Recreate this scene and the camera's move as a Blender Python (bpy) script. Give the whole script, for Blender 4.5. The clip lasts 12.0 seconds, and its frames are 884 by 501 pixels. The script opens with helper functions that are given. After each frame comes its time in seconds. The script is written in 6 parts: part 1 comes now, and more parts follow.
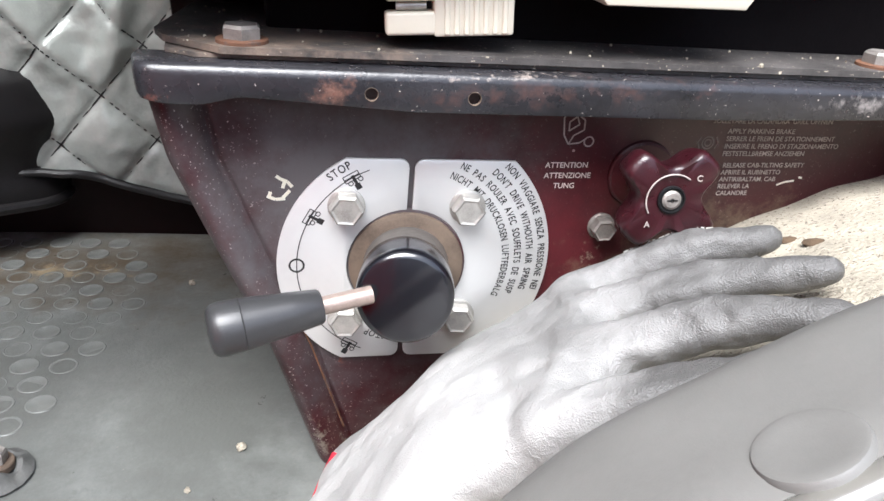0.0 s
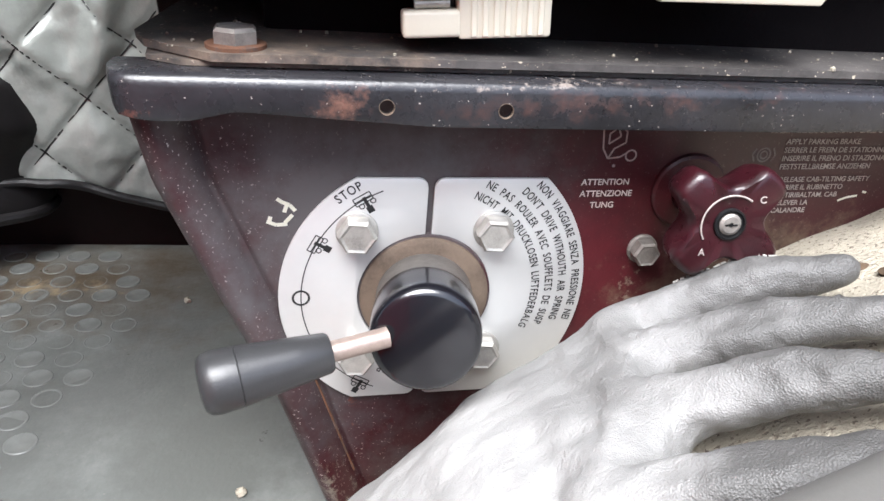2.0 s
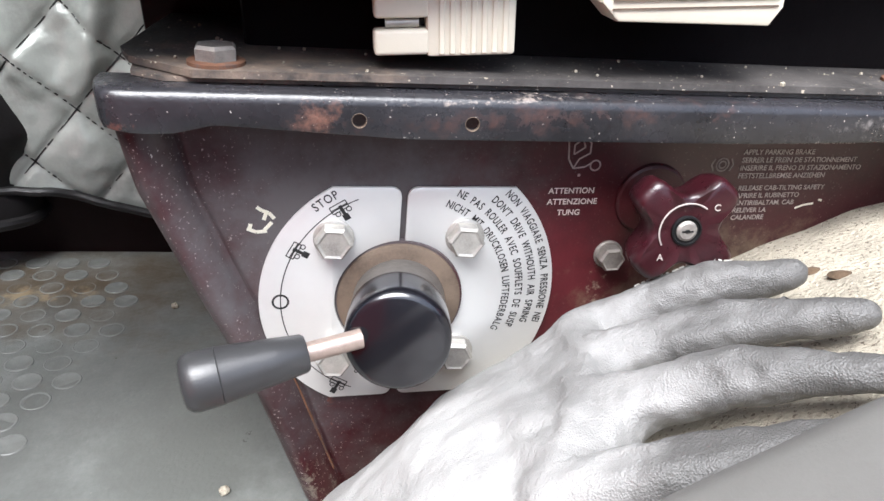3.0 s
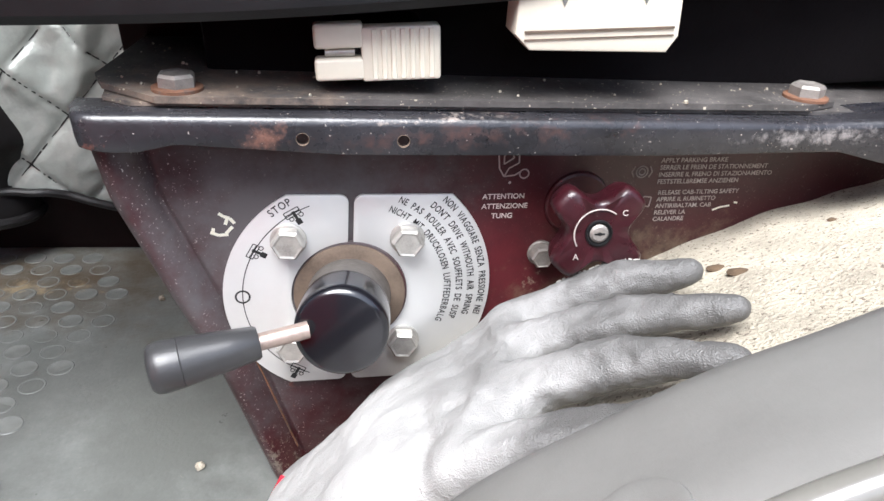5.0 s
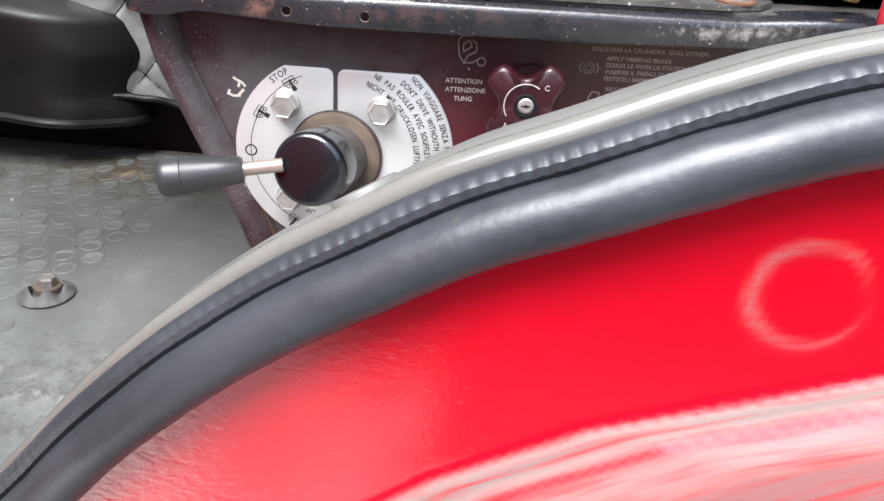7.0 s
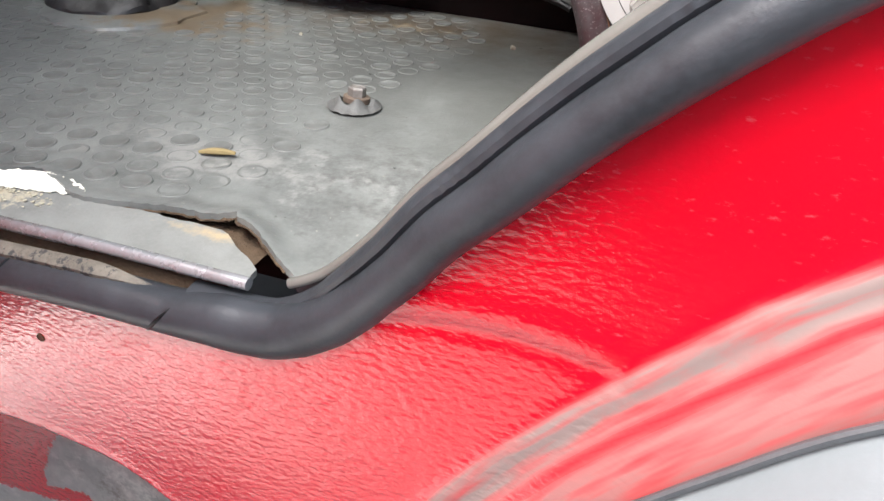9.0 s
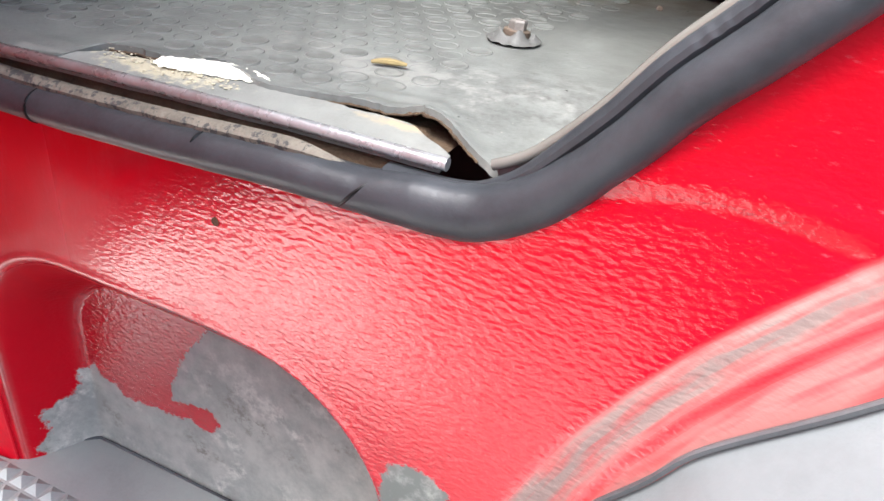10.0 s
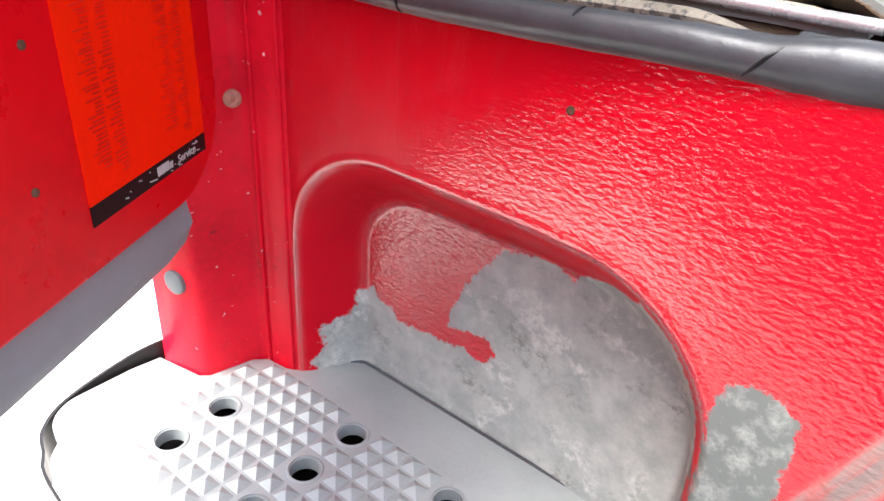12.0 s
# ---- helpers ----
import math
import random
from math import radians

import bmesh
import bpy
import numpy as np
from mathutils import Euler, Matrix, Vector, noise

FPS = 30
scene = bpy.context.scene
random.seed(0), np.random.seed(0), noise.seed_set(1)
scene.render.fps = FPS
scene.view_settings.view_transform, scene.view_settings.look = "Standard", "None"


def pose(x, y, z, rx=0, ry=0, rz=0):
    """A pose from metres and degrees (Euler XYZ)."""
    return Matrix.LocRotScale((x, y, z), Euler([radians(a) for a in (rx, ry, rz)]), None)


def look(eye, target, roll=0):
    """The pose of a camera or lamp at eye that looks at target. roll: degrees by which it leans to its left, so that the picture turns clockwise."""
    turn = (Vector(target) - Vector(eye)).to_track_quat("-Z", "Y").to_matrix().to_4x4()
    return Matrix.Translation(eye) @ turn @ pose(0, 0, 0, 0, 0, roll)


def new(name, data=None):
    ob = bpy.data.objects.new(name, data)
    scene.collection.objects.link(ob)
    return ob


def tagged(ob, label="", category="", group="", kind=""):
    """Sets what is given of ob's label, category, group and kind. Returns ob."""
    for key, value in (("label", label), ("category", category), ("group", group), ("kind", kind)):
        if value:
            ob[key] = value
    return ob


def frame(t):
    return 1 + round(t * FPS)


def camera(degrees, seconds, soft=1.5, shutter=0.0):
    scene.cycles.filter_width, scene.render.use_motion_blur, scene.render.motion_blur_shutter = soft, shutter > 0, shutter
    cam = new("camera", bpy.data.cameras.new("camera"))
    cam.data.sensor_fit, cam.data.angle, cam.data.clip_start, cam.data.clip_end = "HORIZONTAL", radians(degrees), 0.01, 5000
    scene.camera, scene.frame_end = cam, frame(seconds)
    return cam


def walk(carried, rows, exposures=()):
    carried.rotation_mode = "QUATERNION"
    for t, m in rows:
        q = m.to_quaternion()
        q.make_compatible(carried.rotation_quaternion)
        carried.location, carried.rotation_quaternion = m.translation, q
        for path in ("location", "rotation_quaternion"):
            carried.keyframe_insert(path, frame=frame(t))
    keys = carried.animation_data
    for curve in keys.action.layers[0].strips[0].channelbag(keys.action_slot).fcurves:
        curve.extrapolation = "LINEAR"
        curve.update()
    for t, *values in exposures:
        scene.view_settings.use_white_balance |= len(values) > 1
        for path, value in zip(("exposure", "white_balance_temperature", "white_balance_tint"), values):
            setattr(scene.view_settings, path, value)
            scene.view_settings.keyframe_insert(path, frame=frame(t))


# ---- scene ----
cam = camera(63.1, 12.0)
PATH = [
    (0, (0.1679, -0.0806, 0.2625), (0.3677, 1.1574, -0.3599), 4.63),
    (0.5, (0.1648, -0.0671, 0.2631), (0.3527, 1.1748, -0.3553), 4.13),
    (1, (0.1634, -0.0563, 0.2605), (0.3537, 1.1780, -0.3722), 4.25),
    (1.5, (0.1638, -0.0447, 0.2564), (0.3576, 1.1890, -0.3763), 4.05),
    (2, (0.1648, -0.0399, 0.2590), (0.3616, 1.1902, -0.3799), 4.26),
    (2.5, (0.1651, -0.0440, 0.2623), (0.3777, 1.1855, -0.3727), 4.55),
    (3, (0.1708, -0.0528, 0.2651), (0.3811, 1.1817, -0.3608), 4.43),
    (4.8, (0.1905, -0.0801, 0.2830), (0.3867, 1.1453, -0.3650), 3.98),
    (5, (0.1939, -0.0845, 0.2874), (0.3902, 1.1410, -0.3604), 3.98),
    (5.5, (0.2091, -0.1015, 0.2884), (0.3800, 1.1329, -0.3495), 3.67),
    (6, (0.2391, -0.1221, 0.2839), (0.3872, 1.1141, -0.3562), 3.88),
    (6.5, (0.2736, -0.1529, 0.2756), (0.3411, 1.0808, -0.3827), 3.83),
    (6.7, (0.2879, -0.1640, 0.2709), (0.2970, 1.0720, -0.3865), 3.53),
    (8.3, (0.2569, -0.1972, 0.1968), (-0.0429, 0.9899, -0.4821), 4.69),
    (8.5, (0.2351, -0.1979, 0.1891), (-0.0597, 0.9802, -0.5075), 4.78),
    (9, (0.1896, -0.1987, 0.1646), (-0.1488, 0.9468, -0.5658), 4.24),
    (9.5, (0.1663, -0.2112, 0.1413), (-0.2149, 0.9250, -0.5824), 5.38),
    (10, (0.1489, -0.2330, 0.1144), (-0.3005, 0.8832, -0.6012), 6.11),
    (10.5, (0.1324, -0.2528, 0.0898), (-0.4240, 0.8291, -0.6030), 5.76),
    (11, (0.1166, -0.2596, 0.0749), (-0.5263, 0.7721, -0.6195), 4.87),
    (11.5, (0.1048, -0.2707, 0.0626), (-0.6028, 0.7195, -0.6294), 4.50),
    (12, (0.0930, -0.2914, 0.0498), (-0.6436, 0.6742, -0.6466), 4.02),
]
EXPOSURES = [(0, 2.0, 6100, 10), (6.7, 2.0, 6100, 10), (8.3, 1.74, 6350, 10), (9.0, 2.15, 6350, 10), (9.6, 2.5, 6300, 10), (10.5, 2.65, 6300, 10), (12, 2.9, 6400, 10)]
walk(cam, [(t, look(eye, target, roll)) for t, eye, target, roll in PATH], EXPOSURES)

# ---- light and exposure ----
world = bpy.data.worlds.new("sky")
scene.world = world
world.use_nodes = True
wn = world.node_tree.nodes
sky = wn.new("ShaderNodeTexSky")
sky.sky_type, sky.sun_disc = "NISHITA", False
SUN_FROM = Vector((-0.36, -0.80, 1.6)).normalized()
sky.sun_elevation = math.asin(SUN_FROM.z)
sky.sun_rotation = math.atan2(SUN_FROM.x, SUN_FROM.y)
sky.air_density, sky.dust_density = 1.0, 2.5
wn["Background"].inputs[1].default_value = 0.12
haze = wn.new("ShaderNodeHueSaturation")
haze.inputs["Saturation"].default_value = 0.6
world.node_tree.links.new(sky.outputs[0], haze.inputs["Color"])
world.node_tree.links.new(haze.outputs[0], wn["Background"].inputs[0])
sun = new("sun", bpy.data.lights.new("sun", "SUN"))
sun.data.energy, sun.data.angle, sun.data.color = 2.4, radians(40.0), (1.0, 0.98, 0.95)
sun.matrix_world = look(SUN_FROM * 5, (0, 0, 0))

# ---- materials ----


def material(name, base, rough=0.6, metal=0.0, vary=0.25, scale=18.0, bump=0.2, grain=900.0, second=None, amount=0.0,
             patch=60.0, coat=0.0, depth=0.0006, rough_vary=0.12, specks=None, speck_scale=900.0, speck_amount=0.0, speck_span=None):
    """Base colour broken up at two sizes, an optional second colour in ragged patches, and fine relief."""
    m = bpy.data.materials.new(name)
    m.use_nodes = True
    n, l = m.node_tree.nodes, m.node_tree.links
    b = n["Principled BSDF"]
    co = n.new("ShaderNodeTexCoord")
    geo = co.outputs["Object"]

    def noise_node(s, detail=6.0, rgh=0.6):
        t = n.new("ShaderNodeTexNoise")
        t.inputs["Scale"].default_value, t.inputs["Detail"].default_value, t.inputs["Roughness"].default_value = s, detail, rgh
        l.new(geo, t.inputs["Vector"])
        return t.outputs["Fac"]

    def mixed(fac, a, c):
        x = n.new("ShaderNodeMix")
        x.data_type = "RGBA"
        for sock, v in ((x.inputs[0], fac), (x.inputs[6], a), (x.inputs[7], c)):
            if isinstance(v, bpy.types.NodeSocket):
                l.new(v, sock)
            elif isinstance(v, (int, float)):
                sock.default_value = v
            else:
                sock.default_value = (*v, 1)
        return x.outputs[2]

    def ramp(fac, a, c):
        x = n.new("ShaderNodeMapRange")
        x.inputs[1].default_value, x.inputs[2].default_value = a, c
        l.new(fac, x.inputs[0])
        return x.outputs[0]

    large, small = noise_node(scale), noise_node(scale * 14, 4.0)
    dark = tuple(c * (1 - vary) for c in base)
    light = tuple(min(1, c * (1 + vary)) for c in base)
    colour = mixed(ramp(large, 0.3, 0.7), dark, light)
    colour = mixed(ramp(small, 0.35, 0.75), colour, mixed(0.5, colour, light))
    if second:
        edge = noise_node(patch, 9.0, 0.7)
        colour = mixed(ramp(edge, 0.62 - amount, 0.66 - amount), colour, second)
    if specks:
        dots = ramp(noise_node(speck_scale, 3.0, 0.5), 0.70 - speck_amount, 0.72 - speck_amount)
        if speck_span:
            xyz = n.new("ShaderNodeSeparateXYZ")
            l.new(geo, xyz.inputs[0])
            fade = n.new("ShaderNodeMapRange")
            fade.inputs[1].default_value, fade.inputs[2].default_value = speck_span[1], speck_span[0]
            fade.inputs[3].default_value = 0.12
            l.new(xyz.outputs[0], fade.inputs[0])
            both = n.new("ShaderNodeMath")
            both.operation = "MULTIPLY"
            l.new(dots, both.inputs[0])
            l.new(fade.outputs[0], both.inputs[1])
            dots = both.outputs[0]
        colour = mixed(dots, colour, specks)
    l.new(colour, b.inputs["Base Color"])
    rg = n.new("ShaderNodeMapRange")
    rg.inputs[3].default_value, rg.inputs[4].default_value = max(0.03, rough - rough_vary), min(1, rough + rough_vary)
    l.new(noise_node(scale * 3), rg.inputs[0])
    l.new(rg.outputs[0], b.inputs["Roughness"])
    b.inputs["Metallic"].default_value = metal
    b.inputs["Coat Weight"].default_value = coat
    b.inputs["Coat Roughness"].default_value = 0.12
    if bump:
        bp = n.new("ShaderNodeBump")
        bp.inputs["Strength"].default_value, bp.inputs["Distance"].default_value = bump, depth
        l.new(noise_node(grain, 5.0), bp.inputs["Height"])
        l.new(bp.outputs[0], b.inputs["Normal"])
    return m


BLACK = material("black_plastic", (0.007, 0.007, 0.0075), 0.42, second=(0.05, 0.047, 0.042), amount=-0.11, patch=240, bump=0.15)
DARK_CLOTH = material("dark_cloth", (0.0045, 0.0035, 0.004), 0.85, bump=0.4, grain=600)
GREY_TRIM = material("grey_trim", (0.150, 0.147, 0.138), 0.50, vary=0.10, scale=30, bump=0.25, grain=1500, depth=0.0003, second=(0.15, 0.142, 0.125), amount=-0.10, patch=60)
BEAD = material("glossy_bead", (0.15, 0.145, 0.13), 0.15, vary=0.12, scale=40, bump=0.1, grain=900, depth=0.0002, coat=0.5, rough_vary=0.06)
RUBBER = material("seal_rubber", (0.034, 0.037, 0.042), 0.38, vary=0.45, scale=26, second=(0.075, 0.07, 0.062), amount=-0.07, patch=70, bump=0.25, grain=420, rough_vary=0.18)
PANEL = material("maroon_paint", (0.030, 0.0045, 0.0065), 0.40, vary=0.55, scale=14, second=(0.13, 0.095, 0.085), amount=-0.09, patch=420, bump=0.15, grain=700,
                 specks=(0.52, 0.48, 0.44), speck_scale=950, speck_amount=0.04, speck_span=(0.125, 0.19))
RAIL = material("worn_black_steel", (0.020, 0.0195, 0.022), 0.28, vary=0.5, scale=30, second=(0.16, 0.11, 0.09), amount=-0.075, patch=120, bump=0.3, grain=450,
                specks=(0.45, 0.40, 0.36), speck_scale=800, speck_amount=-0.01)
TOP = material("dusty_steel", (0.056, 0.051, 0.048), 0.58, vary=0.65, scale=40, second=(0.20, 0.16, 0.125), amount=-0.05, patch=170, bump=0.5, grain=400,
               specks=(0.48, 0.42, 0.33), speck_scale=520, speck_amount=0.025)
RUST = material("rust", (0.12, 0.055, 0.030), 0.8, vary=0.4, scale=80, second=(0.10, 0.06, 0.045), amount=0.05, bump=0.5, grain=600)
ALU = material("brushed_aluminium", (0.70, 0.70, 0.685), 0.40, 0.55, vary=0.05, scale=10, bump=0.05, grain=1200)
ZINC = material("zinc_bolt", (0.40, 0.385, 0.355), 0.42, 0.6, vary=0.3, scale=120, second=(0.22, 0.18, 0.13), amount=-0.08, patch=260, bump=0.2, grain=900)
ZINC_OLD = material("old_bolt", (0.24, 0.22, 0.20), 0.55, 0.5, vary=0.35, scale=150, second=(0.28, 0.17, 0.11), amount=-0.05, patch=250, bump=0.4)
INK = material("black_ink", (0.015, 0.015, 0.015), 0.6, bump=0)
PRINT = material("white_print", (0.50, 0.44, 0.40), 0.7, vary=0.3, scale=300, bump=0)
FAINT = material("worn_print", (0.30, 0.26, 0.24), 0.7, vary=0.4, scale=300, bump=0)
DIRTY = material("dirty_metal", (0.11, 0.08, 0.058), 0.7, 0.2, vary=0.4, scale=60, bump=0.4, grain=500)
HUB = material("dusty_hub", (0.085, 0.080, 0.075), 0.36, vary=0.4, scale=90, second=(0.30, 0.26, 0.21), amount=-0.05, patch=300, bump=0.2)
COPPER = material("lever_rod", (0.36, 0.285, 0.245), 0.4, 0.6, vary=0.2, scale=200, bump=0.2)
GRIP = material("grip_plastic", (0.035, 0.035, 0.036), 0.34, vary=0.12, bump=0.15, grain=900, second=(0.3, 0.28, 0.25), amount=-0.16, patch=300)
CAP = material("black_cap", (0.006, 0.006, 0.008), 0.22, vary=0.2, bump=0.05, coat=0.6, rough_vary=0.05, specks=(0.3, 0.3, 0.3), speck_scale=420, speck_amount=-0.04)
STAR = material("red_knob", (0.022, 0.0038, 0.006), 0.30, vary=0.6, scale=60, second=(0.11, 0.075, 0.08), amount=-0.05, patch=300, bump=0.2)
CARPET = material("tan_carpet", (0.40, 0.36, 0.285), 0.95, vary=0.28, scale=45, second=(0.24, 0.20, 0.15), amount=-0.09, patch=70, bump=1.0, grain=520, depth=0.0025,
                  specks=(0.16, 0.13, 0.10), speck_scale=560, speck_amount=0.08)
LEATHER = material("glove_leather", (0.375, 0.37, 0.36), 0.5, vary=0.10, scale=30, bump=0)
THREAD = material("pale_thread", (0.36, 0.35, 0.32), 0.8, vary=0.2, scale=200, bump=0)
RED_CLOTH = material("red_cloth", (0.42, 0.012, 0.03), 0.8, vary=0.25, scale=60, bump=0.5, grain=1200)
CREAM = material("cream_plastic", (0.66, 0.61, 0.50), 0.45, vary=0.06, second=(0.30, 0.25, 0.19), amount=-0.14, patch=110, bump=0.1)
BRASS = material("brass", (0.55, 0.38, 0.11), 0.35, 0.8, vary=0.2, bump=0.2)
QUILT = material("silver_quilt", (0.33, 0.35, 0.325), 0.36, 0.25, vary=0.22, scale=18, second=(0.46, 0.45, 0.40), amount=-0.09, patch=110, bump=0.35, grain=420, depth=0.0008, rough_vary=0.16)
GAITER = material("black_leather", (0.008, 0.0070, 0.0075), 0.46, vary=0.3, bump=0.4, grain=350)
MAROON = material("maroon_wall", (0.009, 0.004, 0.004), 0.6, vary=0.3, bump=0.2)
MAT = material("rubber_mat", (0.160, 0.167, 0.157), 0.32, vary=0.42, scale=22, second=(0.15, 0.138, 0.112), amount=-0.05, patch=26, bump=0.35, grain=420, specks=(0.34, 0.32, 0.28), speck_scale=330, speck_amount=-0.015)
MAT_DISC = material("rubber_disc", (0.138, 0.142, 0.133), 0.34, vary=0.4, scale=12, second=(0.16, 0.145, 0.115), amount=-0.07, patch=60, bump=0.25, grain=420)
CORK = material("torn_backing", (0.075, 0.048, 0.027), 0.95, vary=0.4, scale=60, bump=0.8, grain=400, depth=0.0015)
STEEL = material("bright_steel", (0.42, 0.43, 0.44), 0.27, 0.5, vary=0.2, scale=40, second=(0.30, 0.27, 0.25), amount=-0.20, patch=40, bump=0.1)
WHITE = material("white_filler", (0.90, 0.86, 0.74), 0.8, vary=0.15, scale=60, bump=0.5)
STEP_AL = material("cast_aluminium", (0.30, 0.32, 0.312), 0.5, 0.12, vary=0.10, scale=22, bump=0.3, grain=700)
FENDER = material("grey_fender", (0.26, 0.285, 0.295), 0.55, vary=0.1, scale=14, bump=0.25, grain=700)
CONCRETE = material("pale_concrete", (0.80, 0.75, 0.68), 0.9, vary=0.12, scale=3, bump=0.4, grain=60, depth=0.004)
EDGE = material("edge_rubber", (0.075, 0.08, 0.085), 0.5, vary=0.3, scale=40, bump=0.3)
GUARD = material("mudguard_grey", (0.16, 0.175, 0.18), 0.6, vary=0.12, scale=14, second=(0.22, 0.21, 0.19), amount=-0.06, patch=40, bump=0.25, grain=700)
ORANGE = material("orange_sticker", (1.0, 0.016, 0.0), 0.55, vary=0.05, scale=20, bump=0.5, grain=140, depth=0.0015)
ORANGE_INK = material("sticker_lines", (0.70, 0.010, 0.003), 0.4, bump=0)
SILVER_INK = material("silver_lines", (0.5, 0.48, 0.46), 0.4, bump=0)
CAB_GREY = material("cab_lining", (0.018, 0.018, 0.019), 0.8, vary=0.15, bump=0.3, grain=300)
DOOR_RED = material("door_red", (0.75, 0.002, 0.008), 0.30, vary=0.12, scale=8, bump=0.1, grain=500)
ORANGE.node_tree.nodes["Principled BSDF"].inputs["Specular IOR Level"].default_value = 0.1
for m, gloss in ((DOOR_RED, 0.25), (BLACK, 0.3), (DARK_CLOTH, 0.1), (MAROON, 0.15), (CAB_GREY, 0.2)):
    m.node_tree.nodes["Principled BSDF"].inputs["Specular IOR Level"].default_value = gloss


def blotch(m, colour, middle, radius, scale=90.0, cover=0.5, edge=0.10):
    """A ragged blotch of colour on a material, stain or laid-in shade alike, round a middle and with three half widths.
    """
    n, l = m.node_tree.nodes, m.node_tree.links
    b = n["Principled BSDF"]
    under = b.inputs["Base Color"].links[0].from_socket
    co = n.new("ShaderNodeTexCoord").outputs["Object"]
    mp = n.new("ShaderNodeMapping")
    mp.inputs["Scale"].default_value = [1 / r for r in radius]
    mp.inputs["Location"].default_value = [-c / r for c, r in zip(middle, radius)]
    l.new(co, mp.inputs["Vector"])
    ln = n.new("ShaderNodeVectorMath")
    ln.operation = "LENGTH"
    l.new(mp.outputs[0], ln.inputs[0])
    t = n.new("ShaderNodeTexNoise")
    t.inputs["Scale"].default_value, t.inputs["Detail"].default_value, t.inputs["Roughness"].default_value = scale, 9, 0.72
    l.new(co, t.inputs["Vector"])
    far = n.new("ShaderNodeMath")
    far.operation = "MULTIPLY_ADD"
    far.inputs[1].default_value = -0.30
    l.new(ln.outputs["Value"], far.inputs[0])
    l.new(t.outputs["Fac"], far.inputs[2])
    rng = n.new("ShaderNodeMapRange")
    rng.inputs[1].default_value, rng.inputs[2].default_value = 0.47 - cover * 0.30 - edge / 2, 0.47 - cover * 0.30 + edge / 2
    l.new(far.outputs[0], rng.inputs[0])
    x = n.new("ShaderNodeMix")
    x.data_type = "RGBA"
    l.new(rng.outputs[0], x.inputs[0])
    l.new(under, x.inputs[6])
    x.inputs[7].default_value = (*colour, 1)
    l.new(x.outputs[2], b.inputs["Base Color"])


# slab darkened towards +x: soft shade on the ground laid into its colour
blotch(CONCRETE, (0.10, 0.095, 0.088), (0.25, -0.5, -0.95), (0.90, 6.0, 9.0), 3.0, 0.5, 0.42)
blotch(RAIL, (0.16, 0.085, 0.065), (0.170, 0.188, 0.208), (0.016, 0.05, 0.010), 160, 0.1, 0.22)
blotch(RAIL, (0.11, 0.055, 0.045), (0.25, 0.19, 0.205), (0.16, 0.05, 0.012), 90, -0.30, 0.3)
blotch(RAIL, (0.12, 0.05, 0.04), (0.106, 0.195, 0.208), (0.010, 0.05, 0.010), 300, 0.1)
blotch(RAIL, (0.20, 0.185, 0.18), (0.405, 0.19, 0.196), (0.055, 0.05, 0.007), 260, 0.05, 0.22)
blotch(RAIL, (0.010, 0.010, 0.014), (0.452, 0.19, 0.20), (0.030, 0.06, 0.02), 120, 0.4, 0.2)
blotch(RAIL, (0.20, 0.17, 0.15), (0.30, 0.19, 0.212), (0.20, 0.05, 0.003), 300, 0.0)
blotch(TOP, (0.22, 0.165, 0.125), (0.150, 0.215, 0.22), (0.060, 0.035, 0.06), 60, 0.35, 0.3)
blotch(PANEL, (0.075, 0.010, 0.014), (0.268, 0.215, 0.135), (0.036, 0.05, 0.060), 34, 0.45, 0.4)
blotch(PANEL, (0.075, 0.068, 0.070), (0.165, 0.205, 0.155), (0.060, 0.05, 0.085), 30, 0.75, 0.35)
blotch(PANEL, (0.17, 0.13, 0.085), (0.385, 0.222, 0.118), (0.085, 0.06, 0.020), 60, 0.45, 0.40)
blotch(PANEL, (0.15, 0.125, 0.10), (0.150, 0.205, 0.03), (0.030, 0.06, 0.045), 260, -0.05, 0.10)
blotch(PANEL, (0.20, 0.15, 0.115), (0.285, 0.21, 0.110), (0.020, 0.06, 0.040), 320, -0.15, 0.12)
blotch(PANEL, (0.14, 0.045, 0.03), (0.165, 0.205, 0.085), (0.006, 0.05, 0.06), 200, 0.05)
blotch(PANEL, (0.50, 0.47, 0.43), (0.143, 0.205, 0.11), (0.030, 0.1, 0.14), 620, -0.44, 0.03)
blotch(STEEL, (0.23, 0.19, 0.185), (-0.24, 0.0, 0.0), (0.20, 0.1, 0.1), 40, 0.8, 0.3)
blotch(MAT, (0.105, 0.108, 0.10), (-0.02, 0.27, 0.0), (0.30, 0.16, 0.1), 16, 0.22, 0.25)
blotch(MAT, (0.10, 0.10, 0.095), (0.08, 0.12, 0.0), (0.20, 0.14, 0.1), 70, -0.02, 0.15)
blotch(MAT, (0.165, 0.130, 0.088), (-0.20, 0.33, 0.0), (0.12, 0.10, 0.1), 22, 0.35)
# mat darker beside the seat base, shade laid into its colour
blotch(MAT, (0.095, 0.098, 0.09), (0.10, 0.25, 0.0), (0.15, 0.17, 0.1), 14, 0.45, 0.35)
# brown dirt at the back of the mat, darkened further for the seat's shade
blotch(MAT, (0.085, 0.066, 0.045), (-0.02, 0.42, 0.0), (0.30, 0.09, 0.1), 26, 0.35, 0.3)
blotch(MAT, (0.24, 0.19, 0.12), (-0.03, 0.40, 0.0), (0.14, 0.03, 0.1), 60, -0.05, 0.12)
blotch(MAT, (0.25, 0.25, 0.235), (-0.03, 0.10, 0.0), (0.16, 0.06, 0.1), 45, 0.15)


